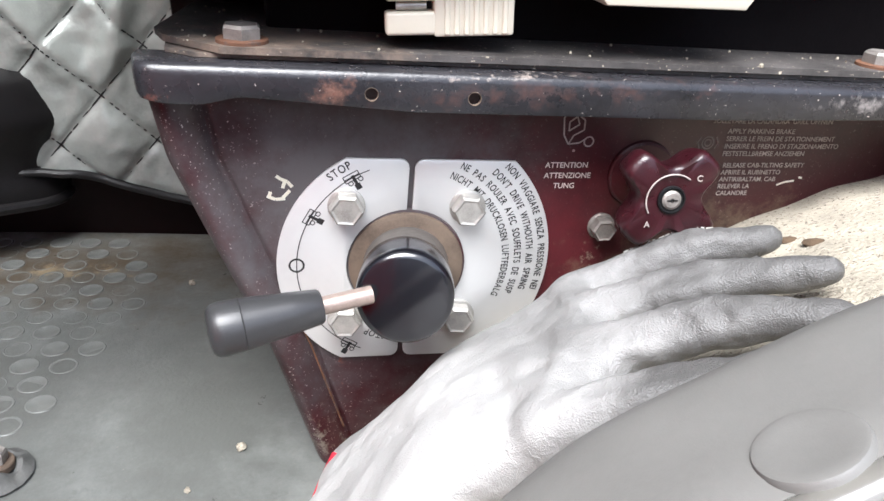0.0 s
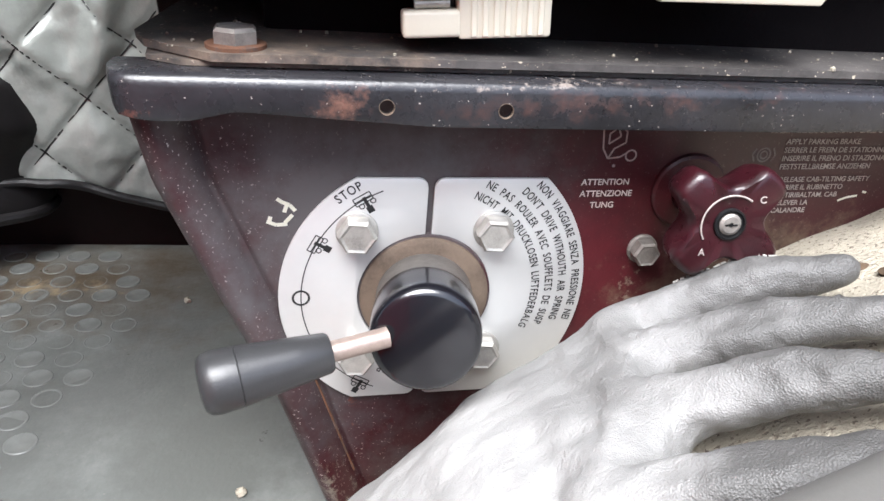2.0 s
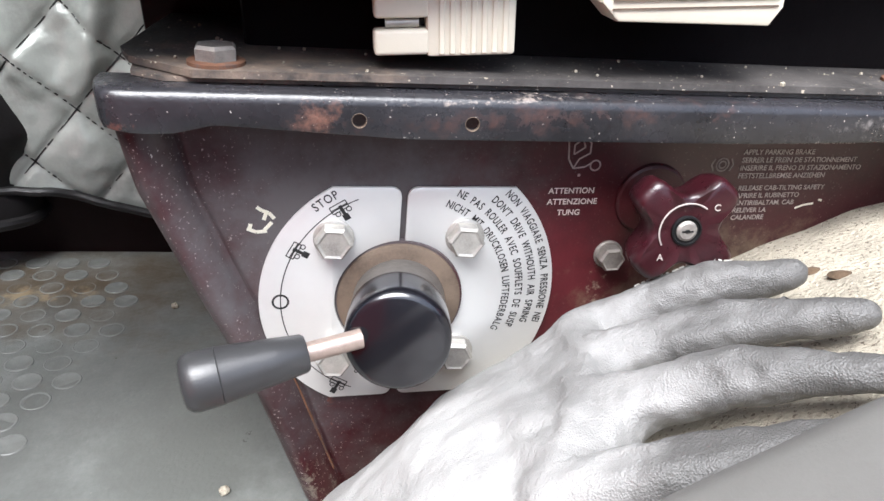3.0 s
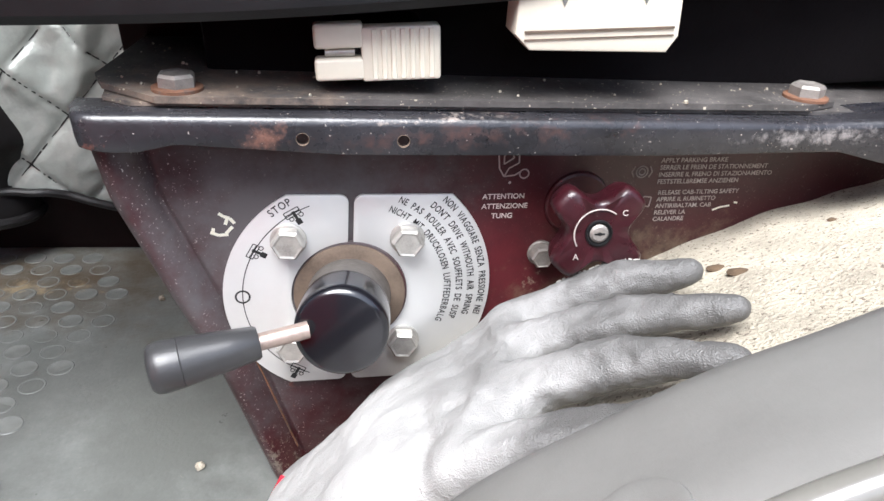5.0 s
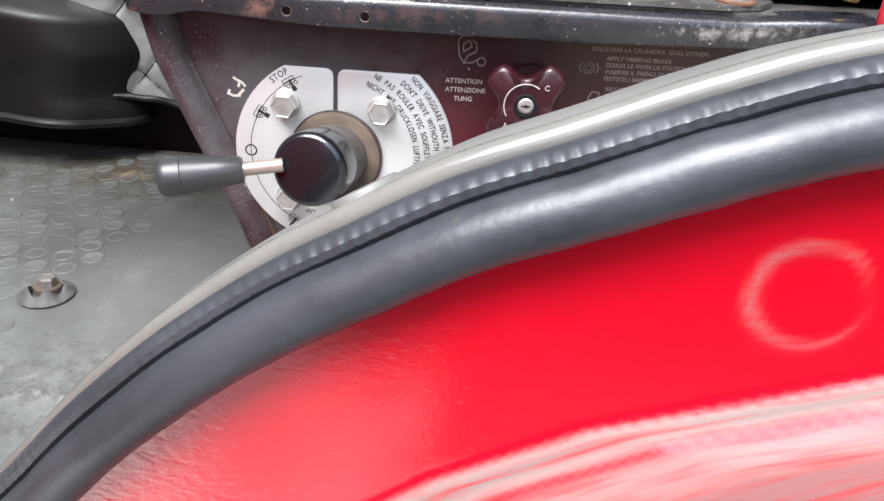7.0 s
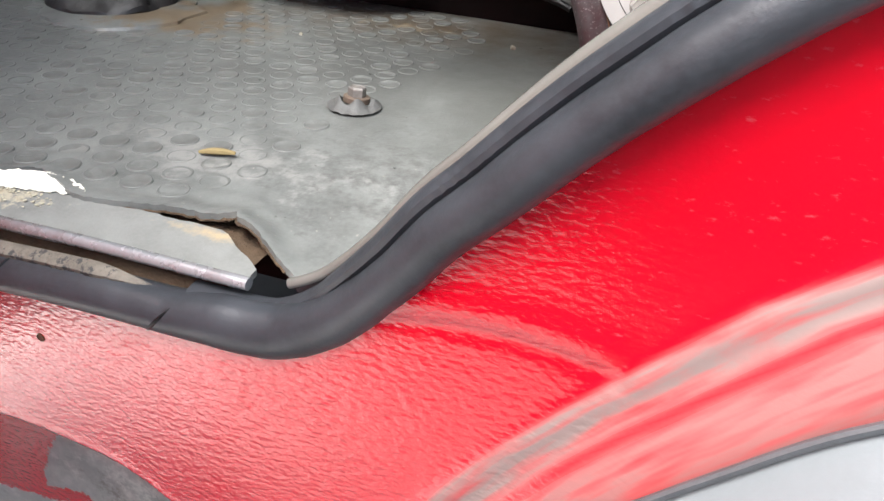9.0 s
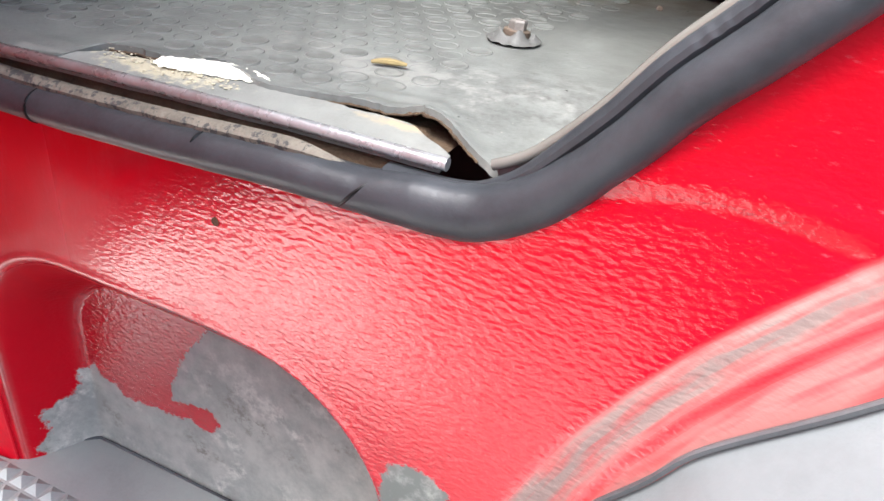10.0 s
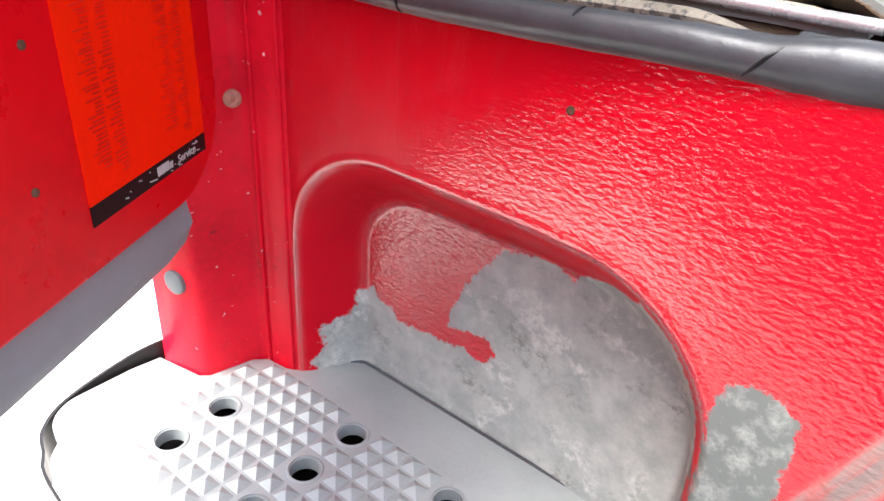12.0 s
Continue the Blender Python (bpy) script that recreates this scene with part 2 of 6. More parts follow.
def body_paint():
    """Red paint over stone-chip texture; bare grey where worn off, dulled along the arch."""
    m = material("red_body_paint", (0.58, 0.002, 0.014), 0.34, vary=0.10, scale=7, bump=0)
    n, l = m.node_tree.nodes, m.node_tree.links
    b = n["Principled BSDF"]
    co = n.new("ShaderNodeTexCoord").outputs["Object"]

    def tex(s, d=6.0, r=0.6):
        t = n.new("ShaderNodeTexNoise")
        t.inputs["Scale"].default_value, t.inputs["Detail"].default_value, t.inputs["Roughness"].default_value = s, d, r
        l.new(co, t.inputs["Vector"])
        return t.outputs["Fac"]

    def attr(name):
        a = n.new("ShaderNodeAttribute")
        a.attribute_name = name
        return a.outputs["Fac"]

    def op(kind, a, c, d=None):
        x = n.new("ShaderNodeMath")
        x.operation = kind
        for sock, v in zip(x.inputs, (a, c, d)):
            if isinstance(v, bpy.types.NodeSocket):
                l.new(v, sock)
            elif v is not None:
                sock.default_value = v
        return x.outputs[0]

    def span(v, lo, hi):
        x = n.new("ShaderNodeMapRange")
        x.inputs[1].default_value, x.inputs[2].default_value = lo, hi
        l.new(v, x.inputs[0])
        return x.outputs[0]

    def mix(f, a, c):
        x = n.new("ShaderNodeMix")
        x.data_type = "RGBA"
        l.new(f, x.inputs[0])
        for sock, v in ((x.inputs[6], a), (x.inputs[7], c)):
            if isinstance(v, bpy.types.NodeSocket):
                l.new(v, sock)
            else:
                sock.default_value = (*v, 1)
        return x.outputs[2]

    red = b.inputs["Base Color"].links[0].from_socket
    grey = mix(span(tex(30, 10.0, 0.72), 0.40, 0.62), (0.34, 0.35, 0.325), (0.50, 0.51, 0.465))
    grey = mix(op("MULTIPLY", span(tex(20, 4.0, 0.6), 0.53, 0.63), span(tex(150, 7.0, 0.7), 0.47, 0.60)), grey, (0.24, 0.23, 0.20))
    grey = mix(op("MULTIPLY", span(tex(22, 5.0, 0.6), 0.52, 0.60), span(tex(120, 8.0, 0.75), 0.44, 0.60)), grey, (0.64, 0.64, 0.58))
    # bare grey is darker on the patch beside the recess
    grey = mix(op("MULTIPLY", attr("darker_bare"), span(tex(90, 8.0, 0.7), 0.30, 0.52)), grey, (0.17, 0.185, 0.17))
    ragged = op("ADD", attr("wear"), op("MULTIPLY_ADD", tex(150, 8.0, 0.7), 0.016, -0.008))
    bare = span(ragged, -0.0005, 0.0012)
    # dust dragged along the arch
    run = n.new("ShaderNodeCombineXYZ")
    l.new(attr("across"), run.inputs[0])
    l.new(op("MULTIPLY", attr("onward"), 0.10), run.inputs[1])
    drag = n.new("ShaderNodeTexNoise")
    drag.inputs["Scale"].default_value, drag.inputs["Detail"].default_value, drag.inputs["Roughness"].default_value = 170, 2, 0.5
    l.new(run.outputs[0], drag.inputs["Vector"])
    dusty = mix(op("MULTIPLY", attr("dust"), op("MULTIPLY", span(tex(24, 7.0, 0.7), -0.35, 0.42), span(drag.outputs["Fac"], 0.10, 0.54))), red, (0.265, 0.195, 0.178))
    streak = n.new("ShaderNodeMapping")
    streak.inputs["Scale"].default_value = (1, 1, 0.22)
    l.new(co, streak.inputs["Vector"])
    rub = n.new("ShaderNodeTexNoise")
    rub.inputs["Scale"].default_value, rub.inputs["Detail"].default_value, rub.inputs["Roughness"].default_value = 75, 9, 0.8
    l.new(streak.outputs[0], rub.inputs["Vector"])
    dusty = mix(op("MULTIPLY", attr("scuff"), op("MULTIPLY", span(rub.outputs["Fac"], 0.46, 0.80), span(tex(420, 4.0), 0.25, 0.6))), dusty, (0.58, 0.12, 0.14))
    flat = n.new("ShaderNodeMapping")
    flat.inputs["Scale"].default_value, flat.inputs["Rotation"].default_value = (1, 1, 2.4), (0, radians(25), 0)
    l.new(co, flat.inputs["Vector"])
    bits = n.new("ShaderNodeTexNoise")
    bits.inputs["Scale"].default_value, bits.inputs["Detail"].default_value, bits.inputs["Roughness"].default_value = 210, 4, 0.6
    l.new(flat.outputs[0], bits.inputs["Vector"])
    fleck = op("MULTIPLY", attr("fleck"), span(bits.outputs["Fac"], 0.63, 0.75))
    dusty = mix(op("MULTIPLY", fleck, 0.40), dusty, (0.60, 0.12, 0.15))
    l.new(mix(bare, dusty, grey), b.inputs["Base Color"])
    rg = op("ADD", 0.085, op("ADD", op("MULTIPLY", bare, 0.42), op("ADD", op("MULTIPLY", attr("dust"), 0.40), op("ADD", op("MULTIPLY", attr("scuff"), 0.03), op("MULTIPLY", attr("dull"), 0.40)))))
    l.new(rg, b.inputs["Roughness"])
    l.new(op("MULTIPLY", 0.6, op("SUBTRACT", 1.0, op("MULTIPLY", op("MINIMUM", op("ADD", attr("dust"), attr("dull")), 1.0), 0.8))), b.inputs["Specular IOR Level"])
    l.new(op("MULTIPLY", 0.85, op("SUBTRACT", 1.0, op("MAXIMUM", bare, op("MAXIMUM", attr("dust"), op("MAXIMUM", attr("dull"), op("MULTIPLY", attr("scuff"), 0.5)))))), b.inputs["Coat Weight"])
    b.inputs["Coat Roughness"].default_value, b.inputs["Coat IOR"].default_value = 0.04, 1.68
    coarse = n.new("ShaderNodeBump")
    coarse.inputs["Distance"].default_value = 0.0014
    l.new(op("MULTIPLY", attr("chip"), op("SUBTRACT", 1.0, bare)), coarse.inputs["Strength"])
    wavy = n.new("ShaderNodeMapping")
    wavy.inputs["Scale"].default_value, wavy.inputs["Rotation"].default_value = (0.8, 1, 1.5), (0, radians(12), 0)
    l.new(co, wavy.inputs["Vector"])
    grain = n.new("ShaderNodeTexNoise")
    grain.inputs["Scale"].default_value, grain.inputs["Detail"].default_value, grain.inputs["Roughness"].default_value = 290, 2.5, 0.5
    l.new(wavy.outputs[0], grain.inputs["Vector"])
    l.new(grain.outputs["Fac"], coarse.inputs["Height"])
    fine = n.new("ShaderNodeBump")
    fine.inputs["Distance"].default_value, fine.inputs["Strength"].default_value = 0.0004, 0.12
    l.new(op("ADD", tex(900, 3.0), bare), fine.inputs["Height"])
    l.new(coarse.outputs[0], fine.inputs["Normal"])
    l.new(fine.outputs[0], b.inputs["Normal"])
    l.new(fine.outputs[0], b.inputs["Coat Normal"])
    return m


BODY = body_paint()


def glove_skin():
    """Pebbled pale leather, greyer where it has been handled and, for shade, along its low side."""
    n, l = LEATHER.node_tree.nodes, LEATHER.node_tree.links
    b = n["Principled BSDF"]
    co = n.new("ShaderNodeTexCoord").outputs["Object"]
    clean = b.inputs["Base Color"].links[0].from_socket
    soil_shade = n.new("ShaderNodeAttribute")
    soil_shade.attribute_name = "soil_shade"
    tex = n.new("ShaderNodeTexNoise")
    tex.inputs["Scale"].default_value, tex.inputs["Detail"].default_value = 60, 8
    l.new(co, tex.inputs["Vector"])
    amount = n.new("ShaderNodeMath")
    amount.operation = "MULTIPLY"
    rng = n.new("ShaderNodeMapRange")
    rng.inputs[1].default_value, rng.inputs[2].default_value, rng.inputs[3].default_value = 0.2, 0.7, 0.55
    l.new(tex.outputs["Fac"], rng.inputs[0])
    l.new(soil_shade.outputs["Fac"], amount.inputs[0])
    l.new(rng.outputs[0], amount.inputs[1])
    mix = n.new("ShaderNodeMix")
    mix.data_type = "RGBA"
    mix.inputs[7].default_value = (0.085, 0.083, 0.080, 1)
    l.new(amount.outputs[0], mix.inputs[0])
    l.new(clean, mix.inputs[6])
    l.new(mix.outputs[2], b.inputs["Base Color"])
    cells = n.new("ShaderNodeTexVoronoi")
    cells.inputs["Scale"].default_value = 1750
    l.new(co, cells.inputs["Vector"])
    creases = n.new("ShaderNodeTexNoise")
    creases.inputs["Scale"].default_value, creases.inputs["Detail"].default_value, creases.inputs["Distortion"].default_value = 170, 7, 1.5
    l.new(co, creases.inputs["Vector"])
    first = n.new("ShaderNodeBump")
    first.inputs["Strength"].default_value, first.inputs["Distance"].default_value = 0.45, 0.0014
    l.new(creases.outputs["Fac"], first.inputs["Height"])
    second = n.new("ShaderNodeBump")
    second.inputs["Strength"].default_value, second.inputs["Distance"].default_value = 0.50, 0.0005
    l.new(cells.outputs["Distance"], second.inputs["Height"])
    l.new(first.outputs[0], second.inputs["Normal"])
    l.new(second.outputs[0], b.inputs["Normal"])


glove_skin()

# ---- mesh helpers ----


def mesh_object(name, bm, mat, smooth=35):
    bmesh.ops.recalc_face_normals(bm, faces=bm.faces)
    me = bpy.data.meshes.new(name)
    bm.to_mesh(me)
    bm.free()
    for m in mat if isinstance(mat, (list, tuple)) else (mat,):
        me.materials.append(m)
    if smooth:
        me.polygons.foreach_set("use_smooth", [True] * len(me.polygons))
        me.set_sharp_from_angle(angle=radians(smooth))
    return new(name, me)


def thing(name, label, category, group="", kind="", at=(0, 0, 0)):
    ob = tagged(new(name), label, category, group, kind)
    ob.location = at
    return ob


def part(name, bm, mat, parent, label="", smooth=35):
    """Links bm, given in its thing's frame, as one mesh under parent."""
    ob = mesh_object(name, bm, mat, smooth)
    ob.parent = parent
    return tagged(ob, label)


def solid(name, bm, mat, label, category, group="", kind="", smooth=35):
    return tagged(mesh_object(name, bm, mat, smooth), label, category, group, kind)


def frame_of(axis, up=(0, 0, 1)):
    a = Vector(axis).normalized()
    s = Vector(up).cross(a)
    if s.length < 1e-4:
        s = Vector((1, 0, 0)).cross(a)
    s.normalize()
    return s, a.cross(s), a


def lathe(rows, origin, axis, sides=40, bm=None, up=(0, 0, 1), caps=True):
    """A turned shape: rows of (distance along the axis, radius)."""
    bm = bm or bmesh.new()
    s, u, a = frame_of(axis, up)
    o = Vector(origin)
    rings = []
    for d, r in rows:
        if r < 1e-6:
            rings.append([bm.verts.new(o + a * d)])
        else:
            rings.append([bm.verts.new(o + a * d + (s * math.cos(k * 2 * math.pi / sides) + u * math.sin(k * 2 * math.pi / sides)) * r) for k in range(sides)])
    for p, q in zip(rings, rings[1:]):
        for k in range(sides):
            j = (k + 1) % sides
            loop = [p[k % len(p)], p[j % len(p)], q[j % len(q)], q[k % len(q)]]
            loop = list(dict.fromkeys(loop))
            if len(loop) > 2:
                bm.faces.new(loop)
    for ring, rev in ((rings[0], True), (rings[-1], False)):
        if caps and len(ring) > 2:
            bm.faces.new(ring[::-1] if rev else ring)
    return bm


def box(lo, hi, bevel=0.0, segments=2, bm=None):
    bm = bm or bmesh.new()
    made = bmesh.ops.create_cube(bm, size=1)["verts"]
    for v in made:
        v.co = Vector([lo[i] + (v.co[i] + 0.5) * (hi[i] - lo[i]) for i in range(3)])
    if bevel:
        edges = list({e for v in made for e in v.link_edges})
        bmesh.ops.bevel(bm, geom=edges, offset=bevel, segments=segments, affect="EDGES", profile=0.5)
    return bm


def prism(outline, to_world, depth, bevel=0.0):
    """An outline of (u, v) given depth along the third axis; to_world maps (u, v, w)."""
    bm = bmesh.new()
    front = bm.faces.new([bm.verts.new((u, v, 0)) for u, v in outline])
    ext = bmesh.ops.extrude_face_region(bm, geom=[front])["geom"]
    bmesh.ops.translate(bm, vec=(0, 0, depth), verts=[g for g in ext if isinstance(g, bmesh.types.BMVert)])
    if bevel:
        rim = [e for e in bm.edges if abs(e.verts[0].co.z) < 1e-7 and abs(e.verts[1].co.z) < 1e-7]
        bmesh.ops.bevel(bm, geom=rim, offset=bevel, segments=2, affect="EDGES", profile=0.5)
    for v in bm.verts:
        v.co = to_world(*v.co)
    return bm


def sheet(nu, nv, place, thick=0.0, way=(0, 0, -1)):
    """A grid of places place(u, v), u and v from 0 to 1, closed to a slab where thick."""
    bm = bmesh.new()
    g = [[bm.verts.new(place(i / nu, j / nv)) for j in range(nv + 1)] for i in range(nu + 1)]
    for i in range(nu):
        for j in range(nv):
            bm.faces.new((g[i][j], g[i + 1][j], g[i + 1][j + 1], g[i][j + 1]))
    if thick:
        d = Vector(way).normalized() * thick
        ext = bmesh.ops.extrude_face_region(bm, geom=list(bm.faces))["geom"]
        bmesh.ops.translate(bm, vec=d, verts=[x for x in ext if isinstance(x, bmesh.types.BMVert)])
    return bm


def smooth_path(points, steps):
    """A Catmull-Rom line through the points, evenly spaced."""
    pts = [Vector(p) for p in points]
    ext = [2 * pts[0] - pts[1]] + pts + [2 * pts[-1] - pts[-2]]
    out = []
    for k in range(1, len(ext) - 2):
        a, b, c, d = ext[k - 1:k + 3]
        for i in range(12):
            t = i / 12
            out.append(0.5 * (2 * b + (c - a) * t + (2 * a - 5 * b + 4 * c - d) * t * t + (3 * b - a - 3 * c + d) * t ** 3))
    out.append(pts[-1])
    run = [0.0]
    for p, q in zip(out, out[1:]):
        run.append(run[-1] + (q - p).length)
    res = []
    for i in range(steps + 1):
        s = run[-1] * i / steps
        k = max(j for j in range(len(run)) if run[j] <= s + 1e-9)
        k = min(k, len(out) - 2)
        f = (s - run[k]) / max(1e-9, run[k + 1] - run[k])
        res.append(out[k].lerp(out[k + 1], f))
    return res


def sweep(line, profile, side=(0, 1, 0), closed=True, bm=None, scale=None):
    """Sweeps a profile of (n, y) along a line; y follows side, n stands square to line and side."""
    bm = bm or bmesh.new()
    sd = Vector(side).normalized()
    rings = []
    for i, p in enumerate(line):
        d = (line[min(i + 1, len(line) - 1)] - line[max(i - 1, 0)]).normalized()
        nrm = sd.cross(d) * -1
        nrm.normalize()
        f = scale(i / (len(line) - 1)) if scale else 1.0
        rings.append([bm.verts.new(p + nrm * a * f + sd * b * f) for a, b in profile])
    m = len(profile)
    for p, q in zip(rings, rings[1:]):
        for k in range(m if closed else m - 1):
            j = (k + 1) % m
            bm.faces.new((p[k], p[j], q[j], q[k]))
    if closed:
        bm.faces.new(rings[0][::-1])
        bm.faces.new(rings[-1])
    return bm


def tube(points, radius, sides=12, steps=24, bm=None):
    line = smooth_path(points, steps)
    bm = bm or bmesh.new()
    rings = []
    for i, p in enumerate(line):
        d = line[min(i + 1, len(line) - 1)] - line[max(i - 1, 0)]
        s, u, _ = frame_of(d, (0.1, 0.3, 1))
        r = radius(i / (len(line) - 1)) if callable(radius) else radius
        rings.append([bm.verts.new(p + (s * math.cos(k * 2 * math.pi / sides) + u * math.sin(k * 2 * math.pi / sides)) * r) for k in range(sides)])
    for p, q in zip(rings, rings[1:]):
        for k in range(sides):
            bm.faces.new((p[k], p[(k + 1) % sides], q[(k + 1) % sides], q[k]))
    bm.faces.new(rings[0][::-1])
    bm.faces.new(rings[-1])
    return bm


def world_of(ob):
    m = ob.matrix_basis
    return world_of(ob.parent) @ m if ob.parent else m.copy()


def cut(ob, cutter_bm):
    """Takes the cutter's shape out of ob's mesh."""
    c = mesh_object("cutter", cutter_bm, PANEL, 0)
    c.matrix_world = world_of(ob)
    mod = ob.modifiers.new("cut", "BOOLEAN")
    mod.object, mod.operation, mod.solver = c, "DIFFERENCE", "EXACT"
    bpy.context.view_layer.update()
    me = bpy.data.meshes.new_from_object(ob.evaluated_get(bpy.context.evaluated_depsgraph_get()))
    ob.modifiers.clear()
    ob.data = me
    bpy.data.objects.remove(c)
    return ob


def lettering(text, size, depth=0.0001, align="LEFT"):
    """A bmesh of the words in the built-in font, flat in x and y."""
    cu = bpy.data.curves.new("words", "FONT")
    cu.body, cu.size, cu.extrude, cu.align_x, cu.resolution_u = text, size, depth, align, 3
    cu.offset = size * 0.012
    ob = new("words", cu)
    bpy.context.view_layer.update()
    me = bpy.data.meshes.new_from_object(ob.evaluated_get(bpy.context.evaluated_depsgraph_get()))
    bm = bmesh.new()
    bm.from_mesh(me)
    bpy.data.objects.remove(ob)
    return bm


def moved(bm, fn):
    for v in bm.verts:
        v.co = fn(v.co.copy())
    return bm


def along(table, x):
    """Straight lines between the rows of a table of (x, value)."""
    return float(np.interp(x, [r[0] for r in table], [r[1] for r in table]))


def step01(a, b, x):
    t = min(1.0, max(0.0, (x - a) / (b - a)))
    return t * t * (3 - 2 * t)


def bolt(parent, at, axis, flats=0.013, high=0.006, washer=0.0, mat=None, washer_mat=None, turn=0.0):
    """A hexagon bolt head on an optional washer, as parts of parent."""
    a = Vector(axis).normalized()
    o = Vector(at)
    if washer:
        part("washer", lathe(((0, washer * 0.5), (0.0012, washer * 0.5), (0.0016, washer * 0.46), (0.0016, 0)), o, a), washer_mat or RUST, parent)
        o = o + a * 0.0016
    r = flats / math.sqrt(3)
    bm = lathe(((0, r), (high - 0.0012, r), (high, r * 0.86), (high - 0.0004, r * 0.72), (high - 0.0004, 0)), o, a, 6, up=(math.sin(turn), 0.02, math.cos(turn)))
    return part("bolt_head", bm, mat or ZINC, parent, smooth=0)

# ---- lines of the door opening ----
LOW = [(-0.60, -0.034), (-0.42, -0.030), (-0.22, -0.0265), (-0.15, -0.0265), (-0.077, -0.0245), (-0.017, -0.0215), (0.0225, -0.021), (0.0585, -0.0205),
       (0.0775, -0.017), (0.097, -0.0065), (0.112, 0.007), (0.128, 0.0255), (0.1425, 0.0455), (0.1565, 0.061), (0.176, 0.0835), (0.192, 0.100),
       (0.2142, 0.1205), (0.2411, 0.1415), (0.2645, 0.156), (0.290, 0.171), (0.317, 0.1825), (0.348, 0.196), (0.38, 0.207), (0.45, 0.222), (0.62, 0.245)]
ARCH = [(0.060, -0.36), (0.084, -0.194), (0.098, -0.160), (0.110, -0.128), (0.1245, -0.092), (0.142, -0.060), (0.160, -0.032), (0.180, -0.006), (0.201, 0.019), (0.229, 0.052), (0.253, 0.0725),
        (0.2791, 0.0926), (0.3233, 0.1187), (0.40, 0.148), (0.62, 0.19)]
LIP = [(0.112, -0.36), (0.118, -0.19), (0.1286, -0.128), (0.1566, -0.0804), (0.1702, -0.0581), (0.2038, -0.0219), (0.229, 0.0064), (0.2578, 0.0365),
       (0.2984, 0.064), (0.3291, 0.0813), (0.4, 0.1095), (0.62, 0.1525)]
RING = (0.3705, 0.1695, 0.0142)
STEP_Z = -0.325


def rounded(x, z, left, right, top, r_left, r_right):
    """How far (x, z) lies inside an arch-topped opening; negative outside."""
    mid = (left + right) / 2
    r = r_left if x < mid else r_right
    cx = min(max(x, left + r), right - r)
    cz = min(z, top - r)
    return r - math.hypot(x - cx, z - cz)


def rounded_recess(x, z):
    return rounded(x, z, -0.262, 0.045, -0.1215, 0.090, 0.085)


def recess_share(x, z):
    """0 at the rim of the toe recess, 1 on its back wall, along sides that slope."""
    a = rounded_recess(x, z)
    if a <= 0:
        return 0.0
    b = rounded(x, z, -0.232, 0.026, -0.168, 0.052, 0.076)
    if b >= 0:
        return 1.0
    return a / (a - b)


def wall_depth(x, z):
    y = -0.003 - 0.010 * step01(-0.10, 0.06, x)
    t = recess_share(x, z)
    y += 0.0465 * (t - 0.10 * math.sin(2 * math.pi * t) / 2)
    rim = rounded_recess(x, z)
    y -= 0.0005 * math.exp(-((rim + 0.0015) / 0.0025) ** 2)
    s = x - along([(b, a) for a, b in ARCH], z)
    y -= 0.011 * step01(-0.004, 0.05, s) + 0.0018 * math.exp(-((s - 0.004) / 0.006) ** 2)
    # the pressed crease that runs from the seal to the arch
    f = (x - 0.112) / 0.088
    if -0.1 < f < 1.08:
        d = z - (0.0205 + 0.0065 * math.sin(f * 3.0))
        ends = step01(-0.1, 0.1, f) * (1 - step01(0.9, 1.05, f))
        y -= ends * (0.0012 * math.exp(-(d / 0.0060) ** 2) - 0.0008 * math.exp(-((d + 0.0095) / 0.003) ** 2))
    y += 0.004 * step01(-0.25, -0.275, x)
    ring = math.hypot(x - RING[0], z - RING[1]) - RING[2]
    y -= 0.0006 * math.exp(-(ring / 0.0020) ** 2) + 0.0005 * step01(0.001, -0.003, ring)
    return y


def inside_of(ring, x, z):
    """How far (x, z) lies inside a closed outline; negative outside."""
    near, odd = 9.0, False
    for (ax, az), (bx, bz) in zip(ring, ring[1:] + ring[:1]):
        dx, dz = bx - ax, bz - az
        t = min(1.0, max(0.0, ((x - ax) * dx + (z - az) * dz) / (dx * dx + dz * dz)))
        near = min(near, math.hypot(x - ax - t * dx, z - az - t * dz))
        if (az > z) != (bz > z) and x < ax + (z - az) / (bz - az) * dx:
            odd = not odd
    return near if odd else -near


# worn-through outlines in the toe recess and beside it, as (x, z)
BARE = [(-0.262, -0.36), (-0.258, -0.319), (-0.250, -0.305), (-0.253, -0.285), (-0.245, -0.279), (-0.238, -0.271), (-0.237, -0.256), (-0.226, -0.249), (-0.219, -0.258),
        (-0.204, -0.258), (-0.200, -0.268), (-0.178, -0.266), (-0.156, -0.264), (-0.136, -0.260), (-0.128, -0.266), (-0.120, -0.264), (-0.111, -0.253), (-0.117, -0.245),
        (-0.134, -0.245), (-0.152, -0.249), (-0.152, -0.240), (-0.143, -0.216), (-0.135, -0.199), (-0.114, -0.172), (-0.097, -0.167), (-0.076, -0.163), (-0.063, -0.171), (-0.056, -0.162), (0.00, -0.135), (0.08, -0.14), (0.08, -0.36)]
BARE_PATCH = [(0.043, -0.36), (0.042, -0.202), (0.040, -0.171), (0.043, -0.154), (0.056, -0.146), (0.068, -0.149), (0.076, -0.156), (0.078, -0.179), (0.076, -0.36)]


